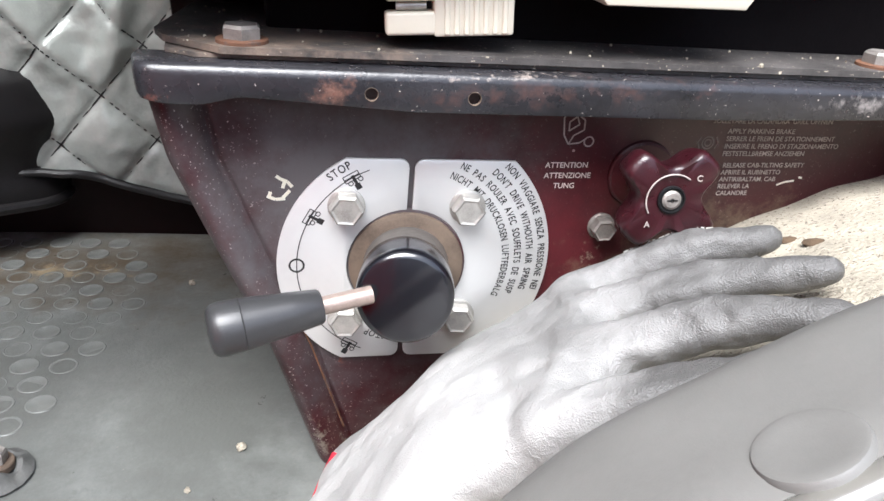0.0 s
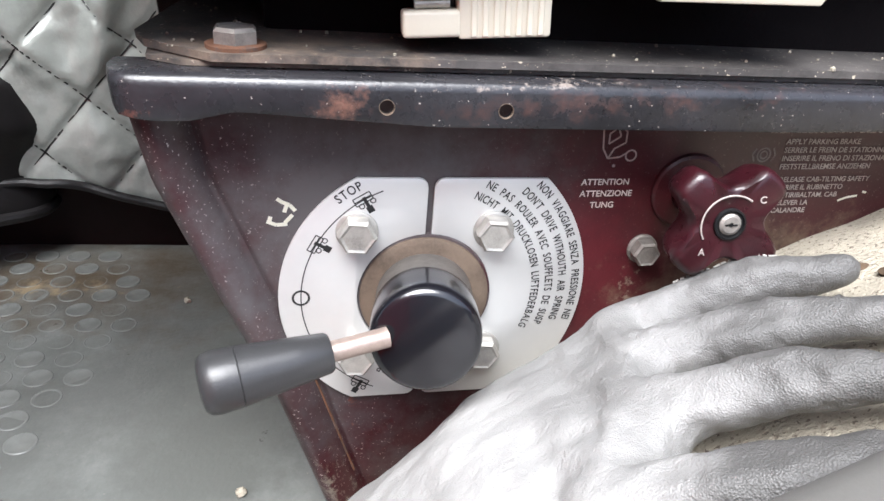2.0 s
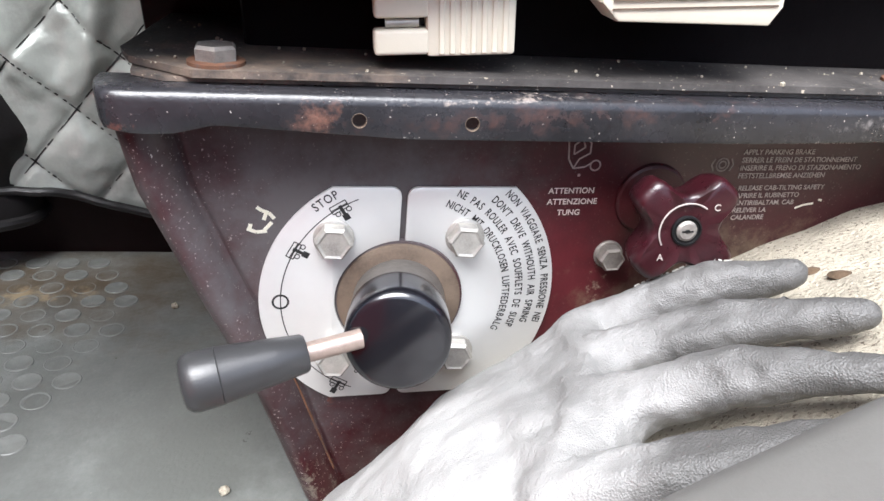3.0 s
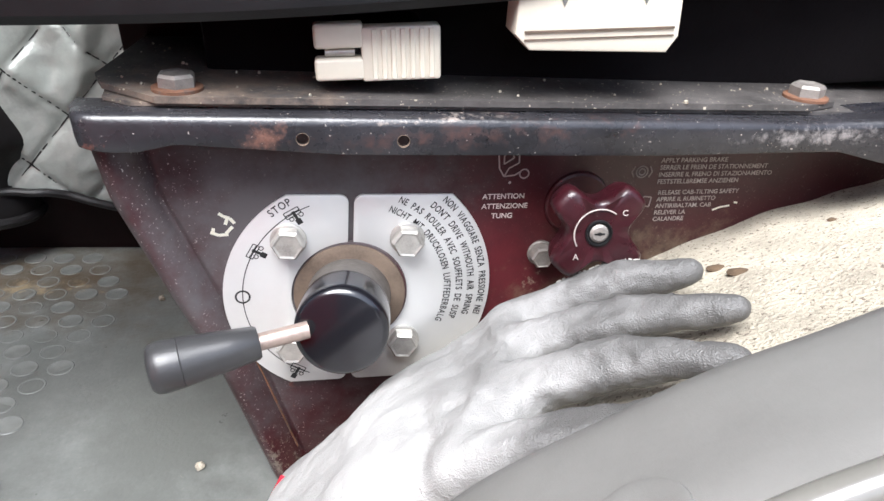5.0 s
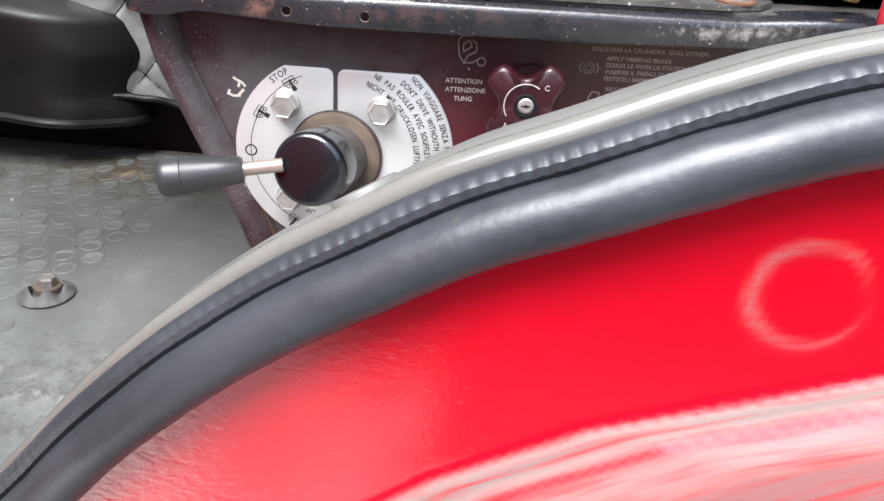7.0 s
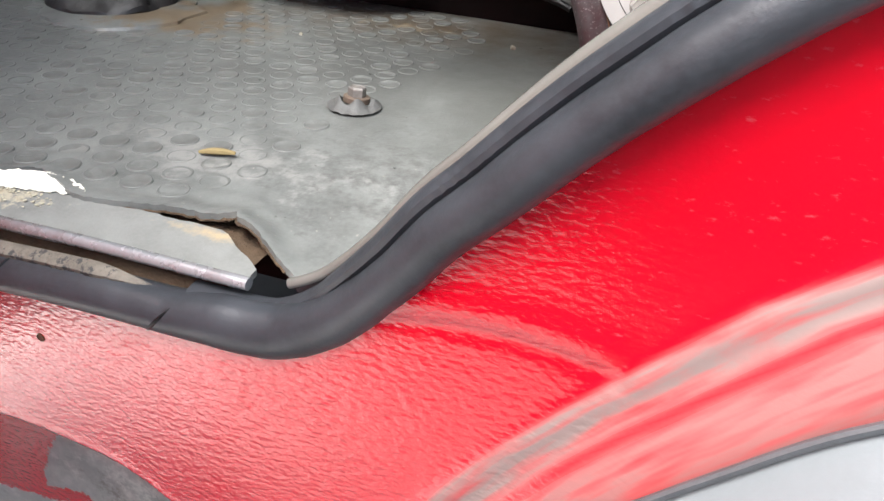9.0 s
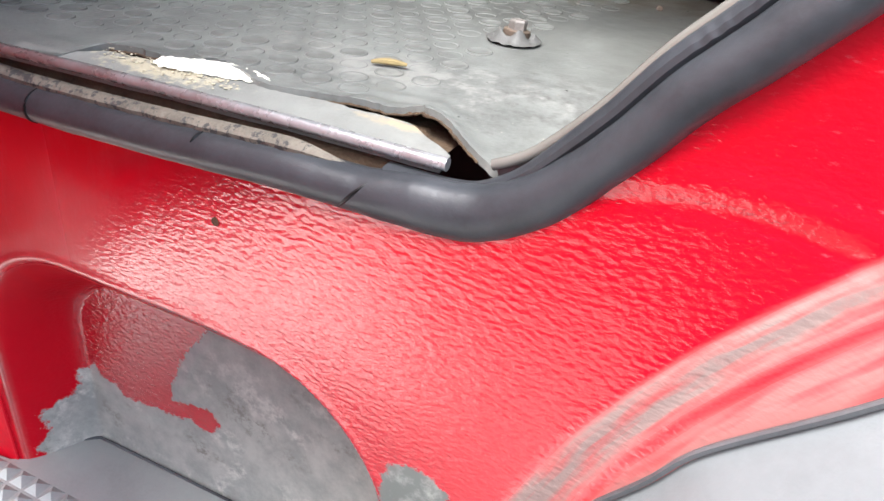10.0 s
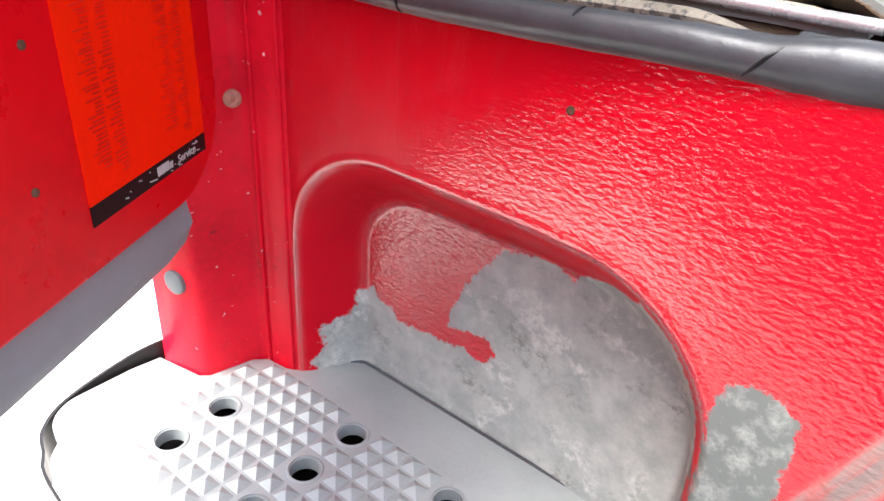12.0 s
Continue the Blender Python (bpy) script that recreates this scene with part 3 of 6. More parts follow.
def body_side():
    """The red side of the cab below and behind the door opening, with the toe recess."""
    x0, x1, z0, z1, h = -0.275, 0.62, -0.36, 0.255, 0.0020
    nx, nz = int((x1 - x0) / h), int((z1 - z0) / h)
    bm = bmesh.new()
    grid = {}
    low_x = [(a, b) for a, b in LOW]
    lip_x = [(a, b) for a, b in LIP]

    def vert(i, j):
        if (i, j) not in grid:
            x, z = x0 + i * h, z0 + j * h
            grid[i, j] = bm.verts.new((x, wall_depth(x, z), z))
        return grid[i, j]

    for i in range(nx):
        for j in range(nz):
            x, z = x0 + (i + 0.5) * h, z0 + (j + 0.5) * h
            if z > along(low_x, x) + 0.012 or (x > 0.1 and z < along(lip_x, x) - 0.016):
                continue
            bm.faces.new((vert(i, j), vert(i + 1, j), vert(i + 1, j + 1), vert(i, j + 1)))
    wear, dust, chip, scuff, fleck, darker_bare, dull, across, onward = [], [], [], [], [], [], [], [], []
    bm.verts.index_update()
    for v in bm.verts:
        x, z = v.co.x, v.co.z
        inside = rounded_recess(x, z)
        # bare metal: the sole-scuffed back of the recess and a patch beside it
        bare = max(min(inside_of(BARE, x, z), inside - 0.008 - 0.004 * noise.noise((x * 40, z * 40, 2))), inside_of(BARE_PATCH, x, z))
        wear.append(bare)
        # shoes have rubbed the shine off the sloping sides of the recess
        share = recess_share(x, z)
        dull.append(step01(0.02, 0.15, share) * (1 - 0.9 * step01(0.80, 1.0, share)) if inside > 0 else 0.55 * step01(-0.10, -0.19, x))
        darker_bare.append(1.0 if x > 0.036 else 0.0)
        s = x - along([(b, a) for a, b in ARCH], z)
        band = step01(-0.003, 0.002, s) * (1 - 0.85 * math.exp(-((s - 0.021) / 0.0035) ** 2)) * (1 - 0.25 * step01(0.018, 0.026, s))
        ring = math.hypot(x - RING[0], z - RING[1]) - RING[2]
        band = max(band, 0.50 * math.exp(-((ring + 0.0010 * noise.noise((x * 120, z * 120, 1))) / (0.0011 + 0.0006 * step01(0.002, -0.012, x - RING[0]))) ** 2) * step01(0.016, -0.004, x - RING[0] - 0.5 * (z - RING[1])), 0.50 * math.exp(-((inside - 0.0003) / 0.0011) ** 2) * step01(-0.02, -0.14, x))
        dust.append(band)
        across.append(s)
        onward.append(x + z)
        scuff.append((0.30 * step01(-0.06, -0.16, x) if inside < 0 else 0.04) + 0.3 * math.exp(-((inside - 0.001) / 0.0025) ** 2) * step01(0.05, -0.15, x))
        s = x - along([(b, a) for a, b in ARCH], z)
        fleck.append((1 - step01(-0.01, 0.0, s)) * step01(0.06, 0.14, x) * (1 - step01(0.25, 0.34, x)) * step01(-0.02, 0.03, z))
        chip.append(0.02 + (0.22 if inside > 0.02 else 0.0) + 0.36 * step01(-0.18, -0.03, x - 0.9 * (z + 0.08)) * (1 - 0.97 * step01(0.14, 0.24, x)))
    ob = solid("wall_body_side", bm, BODY, "glossy red painted cab side with a scuffed toe recess", "body panel", kind="structure", smooth=60)
    for name, values in (("wear", wear), ("dust", dust), ("chip", chip), ("scuff", scuff), ("fleck", fleck), ("darker_bare", darker_bare), ("dull", dull), ("across", across), ("onward", onward)):
        a = ob.data.attributes.new(name, "FLOAT", "POINT")
        a.data.foreach_set("value", values)
    mod = ob.modifiers.new("thickness", "SOLIDIFY")
    mod.thickness, mod.offset = 0.004, 1.0
    return ob


def door_pillar():
    """The folded red pillar at the hinge side, with its screws, seam and plug."""
    outline = [(-0.2635, -0.0005), (-0.268, -0.0035), (-0.284, -0.005), (-0.294, -0.0075), (-0.2985, -0.012), (-0.3025, -0.030), (-0.3075, -0.050), (-0.313, -0.056),
               (-0.335, -0.061), (-0.349, -0.065), (-0.357, -0.060), (-0.360, 0.02), (-0.2635, 0.02)]
    ob = thing("door_pillar", "red painted folded sheet-metal door pillar with screws", "pillar", kind="structure")
    bm = bmesh.new()
    zs = [-0.36 + 0.02 * k for k in range(61)]
    rings = [[bm.verts.new((x, y, z)) for x, y in outline] for z in zs]
    for p, q in zip(rings, rings[1:]):
        for k in range(len(outline)):
            j = (k + 1) % len(outline)
            bm.faces.new((p[k], p[j], q[j], q[k]))
    part("pillar_sheet", bm, BODY_PLAIN, ob, smooth=50)
    line = [(-0.2905, -0.0080 - 0.0006 * math.sin(z * 60), z) for z in (-0.325, -0.28, -0.2, -0.12, -0.04, 0.04, 0.2, 0.5)]
    part("seam_bead", tube(line, 0.0016, 8, 60), BODY_PLAIN, ob, "painted-over bead of sealant")
    ridge = [(-0.2672, -0.0034 + 0.0003 * math.sin(z * 90), z) for z in (-0.325, -0.28, -0.2, -0.12, -0.04, 0.04, 0.2, 0.5)]
    part("fold_ridge", tube(ridge, lambda u: 0.0014 + 0.0003 * noise.noise((u * 300, 0, 0)), 8, 240), BODY_PLAIN, ob, "scuffed pressed ridge along the fold")
    for y, z in ((-0.0135, -0.038), (-0.0165, -0.107)):
        o = Vector((-0.2958 - 0.25 * (-0.012 - y), y - 0.0015, z))
        a = Vector((0.90, -0.44, 0))
        part("screw", lathe(((-0.001, 0.0062), (0.0012, 0.0060), (0.0022, 0.0042), (0.0022, 0.0016), (0.0008, 0.0014), (0.0008, 0)), o, a, 20), RUST_SCREW, ob, "rusty cross-head screw")
    o = Vector((-0.3265, -0.0600, -0.244))
    part("plug", lathe(((-0.002, 0.0095), (0.0015, 0.0095), (0.0028, 0.0075), (0.0028, 0)), o, (0.15, -1, 0), 28), GUARD, ob, "round grey rubber plug")
    # a doubling plate with a stepped end on the upper part
    corners = ((-0.3000, -0.0165), (-0.3060, -0.0440), (-0.3042, -0.0447), (-0.2980, -0.0170))
    bm = bmesh.new()
    ends = [[bm.verts.new((x, y, z)) for x, y in corners] for z in (-0.122, 0.6)]
    for k in range(4):
        bm.faces.new((ends[0][k], ends[0][(k + 1) % 4], ends[1][(k + 1) % 4], ends[1][k]))
    bm.faces.new(ends[0])
    bm.faces.new(ends[1])
    part("doubling_plate", bm, BODY_PLAIN, ob)
    return ob


DARK_GROUND = material("dark_ground", (0.05, 0.05, 0.05), 0.9, vary=0.25, scale=4, bump=0.4, grain=80, depth=0.003)
ADDED_DARK = material("added_dark", (0.05, 0.05, 0.045), 0.9, vary=0.2, scale=2, bump=0.2, grain=40)
RUST_SCREW = material("painted_screw", (0.38, 0.17, 0.12), 0.6, vary=0.4, scale=200, bump=0.4)
BODY_PLAIN = material("red_pillar_paint", (0.70, 0.005, 0.022), 0.36, vary=0.22, scale=14, second=(0.34, 0.010, 0.022), amount=-0.05, patch=45, bump=0.35, grain=260,
                      specks=(0.72, 0.48, 0.46), speck_scale=170, speck_amount=-0.01)
BODY_PLAIN.node_tree.nodes["Principled BSDF"].inputs["Specular IOR Level"].default_value = 0.22

# bright slab on dark ground: extents invented, cut to place light and dark reflections
ground = solid("ground", sheet(8, 8, lambda u, v: ((u - 0.5) * 120, (v - 0.5) * 120, -0.97)), DARK_GROUND, "dark ground added round the slab, for shaded ground", "ground", kind="structure")
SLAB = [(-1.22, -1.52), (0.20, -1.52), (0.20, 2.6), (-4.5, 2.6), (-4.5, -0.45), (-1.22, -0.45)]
solid("pavement", prism(SLAB, lambda u, v, w: Vector((u, v, -0.95 - w)), 0.022), CONCRETE, "pale sunlit concrete slab beside the cab, outline cut to shape reflections", "pavement", kind="structure", smooth=0)
# unseen wall added behind the camera to darken reflections in the paint
solid("wall_backdrop", box((-14, -2.3, -0.95), (14, -2.0, 0.75)), ADDED_DARK, "unseen dark wall added opposite the cab for dark reflections", "wall", kind="structure", smooth=0)
body_side()
door_pillar()
hole = solid("rust_hole", lathe(((0.0, 0.0022), (0.0005, 0.0021), (0.0006, 0.0018), (0.0002, 0.0018), (0.0002, 0)), (-0.0574, wall_depth(-0.0574, -0.0548), -0.0548), (0, -1, 0), 20), RUST, "small rusty drilled hole in the red paint", "hole")

# plain box added for the unseen underside; keeps light from coming up
solid("wall_chassis", box((-0.372, 0.06, -0.97), (1.25, 1.70, -0.36)), ADDED_DARK, "plain dark box added for the unseen truck underside, stops light from below", "chassis", kind="structure", smooth=0)
# the closed cab round the camera's view
solid("floor", box((-0.75, 0.050, -0.03), (1.3, 1.75, -0.006)), MAROON, "painted steel cab floor under the mat", "floor", kind="structure", smooth=0)
solid("wall_back", box((-0.8, 1.75, -0.03), (1.34, 1.79, 1.45)), CAB_GREY, "dark grey lining of the far cab side", "wall", kind="structure", smooth=0)
solid("wall_front", box((-0.80, 0.10, -0.03), (-0.76, 1.75, 1.45)), CAB_GREY, "dark grey front of the cab", "wall", kind="structure", smooth=0)
solid("wall_rear", box((1.30, 0.0, -0.03), (1.34, 1.75, 1.45)), CAB_GREY, "dark grey rear lining of the cab", "wall", kind="structure", smooth=0)
solid("wall_side_front", box((-0.80, -0.018, -0.03), (-0.352, 0.012, 1.45), 0.004), DOOR_RED, "red cab side ahead of the door", "wall", kind="structure")
solid("wall_side", box((0.95, -0.03, 0.2), (1.30, 0.0, 1.45), 0.01), DOOR_RED, "red cab side behind the door", "wall", kind="structure")
solid("ceiling", box((-0.8, 0.10, 1.45), (1.34, 1.79, 1.49)), CAB_GREY, "grey cab roof lining", "ceiling", kind="structure", smooth=0)
solid("kick_panel", box((-0.75, 0.468, -0.006), (0.12, 0.50, 0.30), 0.004), MAROON, "dark maroon panel behind the foot space", "panel", kind="structure")


# ---- seal, trim and sill ----
def seal_line(y, x0, x1, steps):
    pts = [(x, y - 0.012 * step01(0.07, 0.20, x), z) for x, z in LOW if x0 - 0.06 <= x <= x1 + 0.06]
    line = smooth_path(pts, steps * 2)
    return [p for p in line if x0 <= p.x <= x1]


def door_seal():
    ob = thing("door_seal", "black rubber door seal with a cracked hollow bulb", "door seal")
    line = seal_line(0, -0.45, 0.60, 260)
    bm = bmesh.new()
    rings = []
    for i, p in enumerate(line):
        d = (line[min(i + 1, len(line) - 1)] - line[max(i - 1, 0)]).normalized()
        nrm = Vector((-d.z, 0, d.x))
        mid, high = along([(-1, 0.0068), (0.022, 0.0068), (0.045, 0.0085), (0.075, 0.0088), (0.12, 0.0104)], p.x), along([(-1, 0.0092), (0.022, 0.0092), (0.045, 0.0112), (0.075, 0.0115), (0.12, 0.0088)], p.x)
        k = step01(0.045, 0.12, p.x)
        dent = 1 + 0.05 * noise.noise((p.x * 34, 0.0, 2.0)) + 0.03 * noise.noise((p.x * 110, 3.0, 2.0))
        rn, ry = high * dent, 0.0105 - 0.0010 * k
        rings.append([bm.verts.new(p + nrm * (mid + rn * math.sin(a)) + Vector((0, -0.0075 + 0.0013 * k - ry * math.cos(a), 0))) for a in (q * 2 * math.pi / 28 for q in range(28))])
    for p, q in zip(rings, rings[1:]):
        for k in range(28):
            bm.faces.new((p[k], p[(k + 1) % 28], q[(k + 1) % 28], q[k]))
    part("bulb", bm, RUBBER, ob)

    def band(x):
        """The upper band of the seal: a dusty lip on the sill, a rounded ridge round the arch."""
        if x < 0.028:
            w = 0.0005 * noise.noise((x * 120, 0, 5)) + 0.0004 * noise.noise((x * 420, 0, 5))
            rows = [(0.0100, -0.0040), (0.0156, -0.0104 + w), (0.0176, -0.0108 + w), (0.0192, -0.0092 + w), (0.0201, -0.0070), (0.0200, -0.0050), (0.0182, -0.0034), (0.0100, 0.0)]
            k = 1 - step01(-0.015, 0.0275, x)
            return [(0.0140 + (a - 0.0140) * k, -0.0060 + (b + 0.0060) * k) for a, b in rows]
        k = step01(0.055, 0.125, x)
        rows = [(0.0150, -0.0015), (0.0186, -0.0050), (0.0207, -0.0066), (0.0228, -0.0064), (0.0245, -0.0044), (0.0252, -0.0016), (0.0245, 0.0012), (0.0210, 0.0030)]
        return [(0.0150 + (a - 0.0150) * (0.30 + 0.70 * k), b) for a, b in rows]

    line = seal_line(0, -0.45, 0.60, 900)
    for name, lo, hi, mat, label in (("ridge", 0.0285, 1.0, RUBBER, ""), ("sill_lip", -1.0, 0.0275, DUSTY_RUBBER, "dust-caked beige lip on the sill")):
        bm = bmesh.new()
        rings = []
        for i, p in enumerate(line):
            if not lo <= p.x <= hi:
                continue
            d = (line[min(i + 1, len(line) - 1)] - line[max(i - 1, 0)]).normalized()
            nrm = Vector((-d.z, 0, d.x))
            strong = step01(0.19, 0.23, p.x) + step01(0.142, 0.150, p.x) * (1 - step01(0.163, 0.170, p.x)) + 0.5 * (1 - step01(-0.03, -0.01, p.x))
            pull = 0.0003 * strong * (0.6 + 0.8 * noise.noise((p.x * 60, 1, 1))) * math.sin(2 * math.pi * (p.x * 1.15 + 0.0004 * noise.noise((p.x * 300, 0, 0))) / 0.0043)
            rings.append([bm.verts.new(p + nrm * (a + pull * (0.3, 0.8, 1.0, 0.9, 0.5, 0.2, 0, 0)[q]) + Vector((0, b - pull * (0.3, 1.0, 1.2, 0.9, 0.3, 0, 0, 0)[q], 0))) for q, (a, b) in enumerate(band(p.x))])
        for p, q in zip(rings, rings[1:]):
            for k in range(8):
                bm.faces.new((p[k], p[(k + 1) % 8], q[(k + 1) % 8], q[k]))
        part(name, bm, mat, ob, label)
    # splits in the old rubber
    for x, lean, first, last in ((0.0205, 0.006, -0.5, 1.1), (-0.060, 0.003, 0.5, 1.15), (-0.155, 0.0008, -0.9, 1.2)):
        z = along(LOW, x)
        pts = [(x + lean * t * 1.6, -0.0075 - 0.0106 * math.cos(t * 1.25), z + 0.0068 + 0.0094 * math.sin(t * 1.25)) for t in (first + (last - first) * q / 5 for q in range(6))]
        part("split", tube(pts, lambda u: 0.0002 + 0.0006 * math.sin(math.pi * min(1.0, u + 0.1)), 6, 14), BLACK, ob, "open crack in the rubber")
    return ob


DUSTY_RUBBER = material("dusty_rubber", (0.145, 0.128, 0.102), 0.8, vary=0.5, scale=60, second=(0.05, 0.048, 0.046), amount=0.10, patch=170, bump=0.4, grain=500)


def arch_trim():
    """Grey moulded trim that covers the edge of the opening over the wheel arch."""
    ob = thing("arch_trim", "grey moulded plastic trim along the door opening", "trim")
    line = seal_line(0, 0.080, 0.60, 200)

    bm, bm2 = bmesh.new(), bmesh.new()
    rings, bead = [], []
    n = len(line)
    for i, p in enumerate(line):
        d = (line[min(i + 1, n - 1)] - line[max(i - 1, 0)]).normalized()
        nrm = Vector((-d.z, 0, d.x))
        w = 0.08 + 0.92 * step01(0.12, 0.24, p.x)
        o = 0.012 * step01(0.07, 0.20, p.x)
        c = 0.0030 + o * 0.80
        r = 0.0022 + 0.0020 * step01(0.10, 0.22, p.x)
        e = (0.0268 - r, c - 0.0015)
        bead.append([bm2.verts.new(p + nrm * (e[0] + r * math.cos(a)) + Vector((0, e[1] + r * math.sin(a), 0))) for a in (q * 2 * math.pi / 18 for q in range(18))])
        prof = [(0.0200, c), (0.0215, c + 0.0004), (0.0240, c + 0.0010), (0.0256, c + 0.0016), (0.0256, c + 0.0050 * w + 0.0018), (0.0236, c + 0.0135 * w + 0.0018),
                (0.0210, c + 0.0235 * w + 0.001), (0.0185, c + 0.0330 * w + 0.001),
                (0.0158, c + 0.0425 * w + 0.001), (0.0125, 0.047 * w + o + 0.003), (0.0085, 0.050 * w + o + 0.003), (-0.008, 0.051 * w + o + 0.003), (-0.008, 0.047 * w + o + 0.003), (0.008, 0.036 * w + o), (0.017, 0.006)]
        rings.append([bm.verts.new(p + nrm * a + Vector((0, b, 0))) for a, b in prof])
    m = len(rings[0])
    for p, q in zip(rings, rings[1:]):
        for k in range(m):
            bm.faces.new((p[k], p[(k + 1) % m], q[(k + 1) % m], q[k]))
    bm.faces.new(rings[0][::-1])
    bm.faces.new(rings[-1])
    for p, q in zip(bead, bead[1:]):
        for k in range(18):
            bm2.faces.new((p[k], p[(k + 1) % 18], q[(k + 1) % 18], q[k]))
    bm2.faces.new(bead[0][::-1])
    bm2.faces.new(bead[-1])
    part("edge_bead", bm2, BEAD, ob, "glossy grey rounded edge bead", smooth=60)
    part("moulding", bm, GREY_TRIM, ob, smooth=40)
    # screw cover
    k = min(range(n), key=lambda i: abs(line[i].x - 0.2660))
    d = (line[k + 1] - line[k - 1]).normalized()
    nrm = Vector((-d.z, 0, d.x))
    o = line[k] + nrm * 0.02425 + Vector((0, 0.0220, 0))
    nrm = (nrm + Vector((0.0, 0.26, 0))).normalized()
    part("screw_cover", lathe(((-0.010, 0.0108), (0.0006, 0.0108), (0.0014, 0.0103), (0.0016, 0.0095), (0.0012, 0.0070), (0.0010, 0)), o, nrm, 40), GREY_TRIM, ob, "round screw cover in the trim")
    return ob


door_seal()
arch_trim()

SILL_DUST = material("dusty_sill", (0.215, 0.22, 0.205), 0.6, vary=0.2, scale=40, second=(0.5, 0.46, 0.38), amount=-0.06, patch=60, bump=0.3)
SILL_CRUMB = material("filler_crumb", (0.50, 0.46, 0.34), 0.9, vary=0.3, scale=200, bump=0.4)
blotch(SILL_DUST, (0.46, 0.42, 0.31), (-0.108, 0.022, 0.0), (0.050, 0.014, 0.1), 160, 0.45, 0.12)
blotch(SILL_DUST, (0.40, 0.32, 0.20), (0.024, 0.030, 0.0), (0.040, 0.005, 0.1), 160, 0.35, 0.3)
sill = thing("sill_strip", "worn bright steel strip along the door sill", "sill strip")
SILL = [(-0.46, -0.020), (-0.21, -0.0100), (-0.1187, -0.0050), (-0.0288, -0.0015), (0.0535, -0.0010)]
line = smooth_path([(x, y + 0.0015, 0.0024) for x, y in SILL], 60)
part("strip", sweep(line, [(0.0027 * math.cos(k * math.pi / 8), 0.0029 * math.sin(k * math.pi / 8)) for k in range(16)]), STEEL, sill)


def flange_place(u, v):
    x = -0.46 + 0.509 * u
    y0 = along(SILL + [(0.066, -0.0005)], x) + 0.0045
    y1 = along([(-0.46, 0.004), (-0.16, 0.012), (-0.145, 0.026), (-0.11, 0.031), (-0.05, 0.0335), (-0.021, 0.0345), (0.0, 0.0345), (0.022, 0.0345), (0.030, 0.0265), (0.045, 0.0165), (0.058, 0.0065)], x) + 0.0012 * noise.noise((x * 80, 0, 0)) + 0.0008 * noise.noise((x * 240, 3, 0))
    return (x, y0 + (y1 - y0) * v, -0.0006 + 0.0006 * noise.noise((x * 30, v * 2, 5)) + 0.0012 * v)


part("flange", sheet(120, 6, flange_place, 0.003), SILL_DUST, sill, "flat dusty grey sill flange")
solid("sill_filler", sheet(60, 24, lambda u, v: (lambda x, y: (x, y, -0.0040 - 0.0075 * step01(0.0045, -0.0005, y) + 0.0012 * noise.noise((u * 60, v * 8, 1))))(-0.47 + 0.513 * u, -0.011 + 0.069 * v)), CORK, "brown crumbling backing in the sill gap", "sill filler", kind="structure")


# ---- floor mat ----
def mat_edge(x):
    """The torn front edge of the mat."""
    base = along([(-0.75, -0.012), (-0.20, -0.0035), (-0.158, 0.0005), (-0.1525, 0.029), (-0.130, 0.0315), (-0.113, 0.034), (-0.098, 0.0425), (-0.088, 0.045), (-0.072, 0.038), (-0.058, 0.032), (-0.048, 0.031), (-0.021, 0.037), (0.0, 0.039), (0.0238, 0.0415), (0.0262, 0.037), (0.041, 0.0285), (0.051, 0.023), (0.064, 0.0155), (0.074, 0.012), (0.2, 0.012)], x)
    torn = step01(-0.165, -0.150, x) * (1 - step01(0.06, 0.075, x))
    return base + torn * (0.0016 * noise.noise((x * 90, 0, 1.3)) + 0.0016 * noise.noise((x * 34, 2.0, 0.3)) + 0.0018 * noise.noise((x * 260, 1.0, 4.0)))


def mat_top(x, y):
    e = y - mat_edge(x)
    curl = 0.0055 * math.exp(-(e / 0.012) ** 2) * math.exp(-((x - 0.034) / 0.020) ** 2)
    curl += (0.0034 + 0.0014 * noise.noise((x * 50, 0, 9))) * math.exp(-(e / 0.012) ** 2) * step01(-0.158, -0.148, x) * (1 - step01(0.04, 0.07, x)) + 0.0012 * math.exp(-((e - 0.022) / 0.006) ** 2) * (1 - step01(0.03, 0.06, x))
    roll = 0.0012 * noise.noise((x * 11, y * 11, 0.7))
    lump = 0.0035 * math.exp(-(math.hypot(x - 0.008, y - 0.1984) / 0.012) ** 2)
    return curl + roll + lump


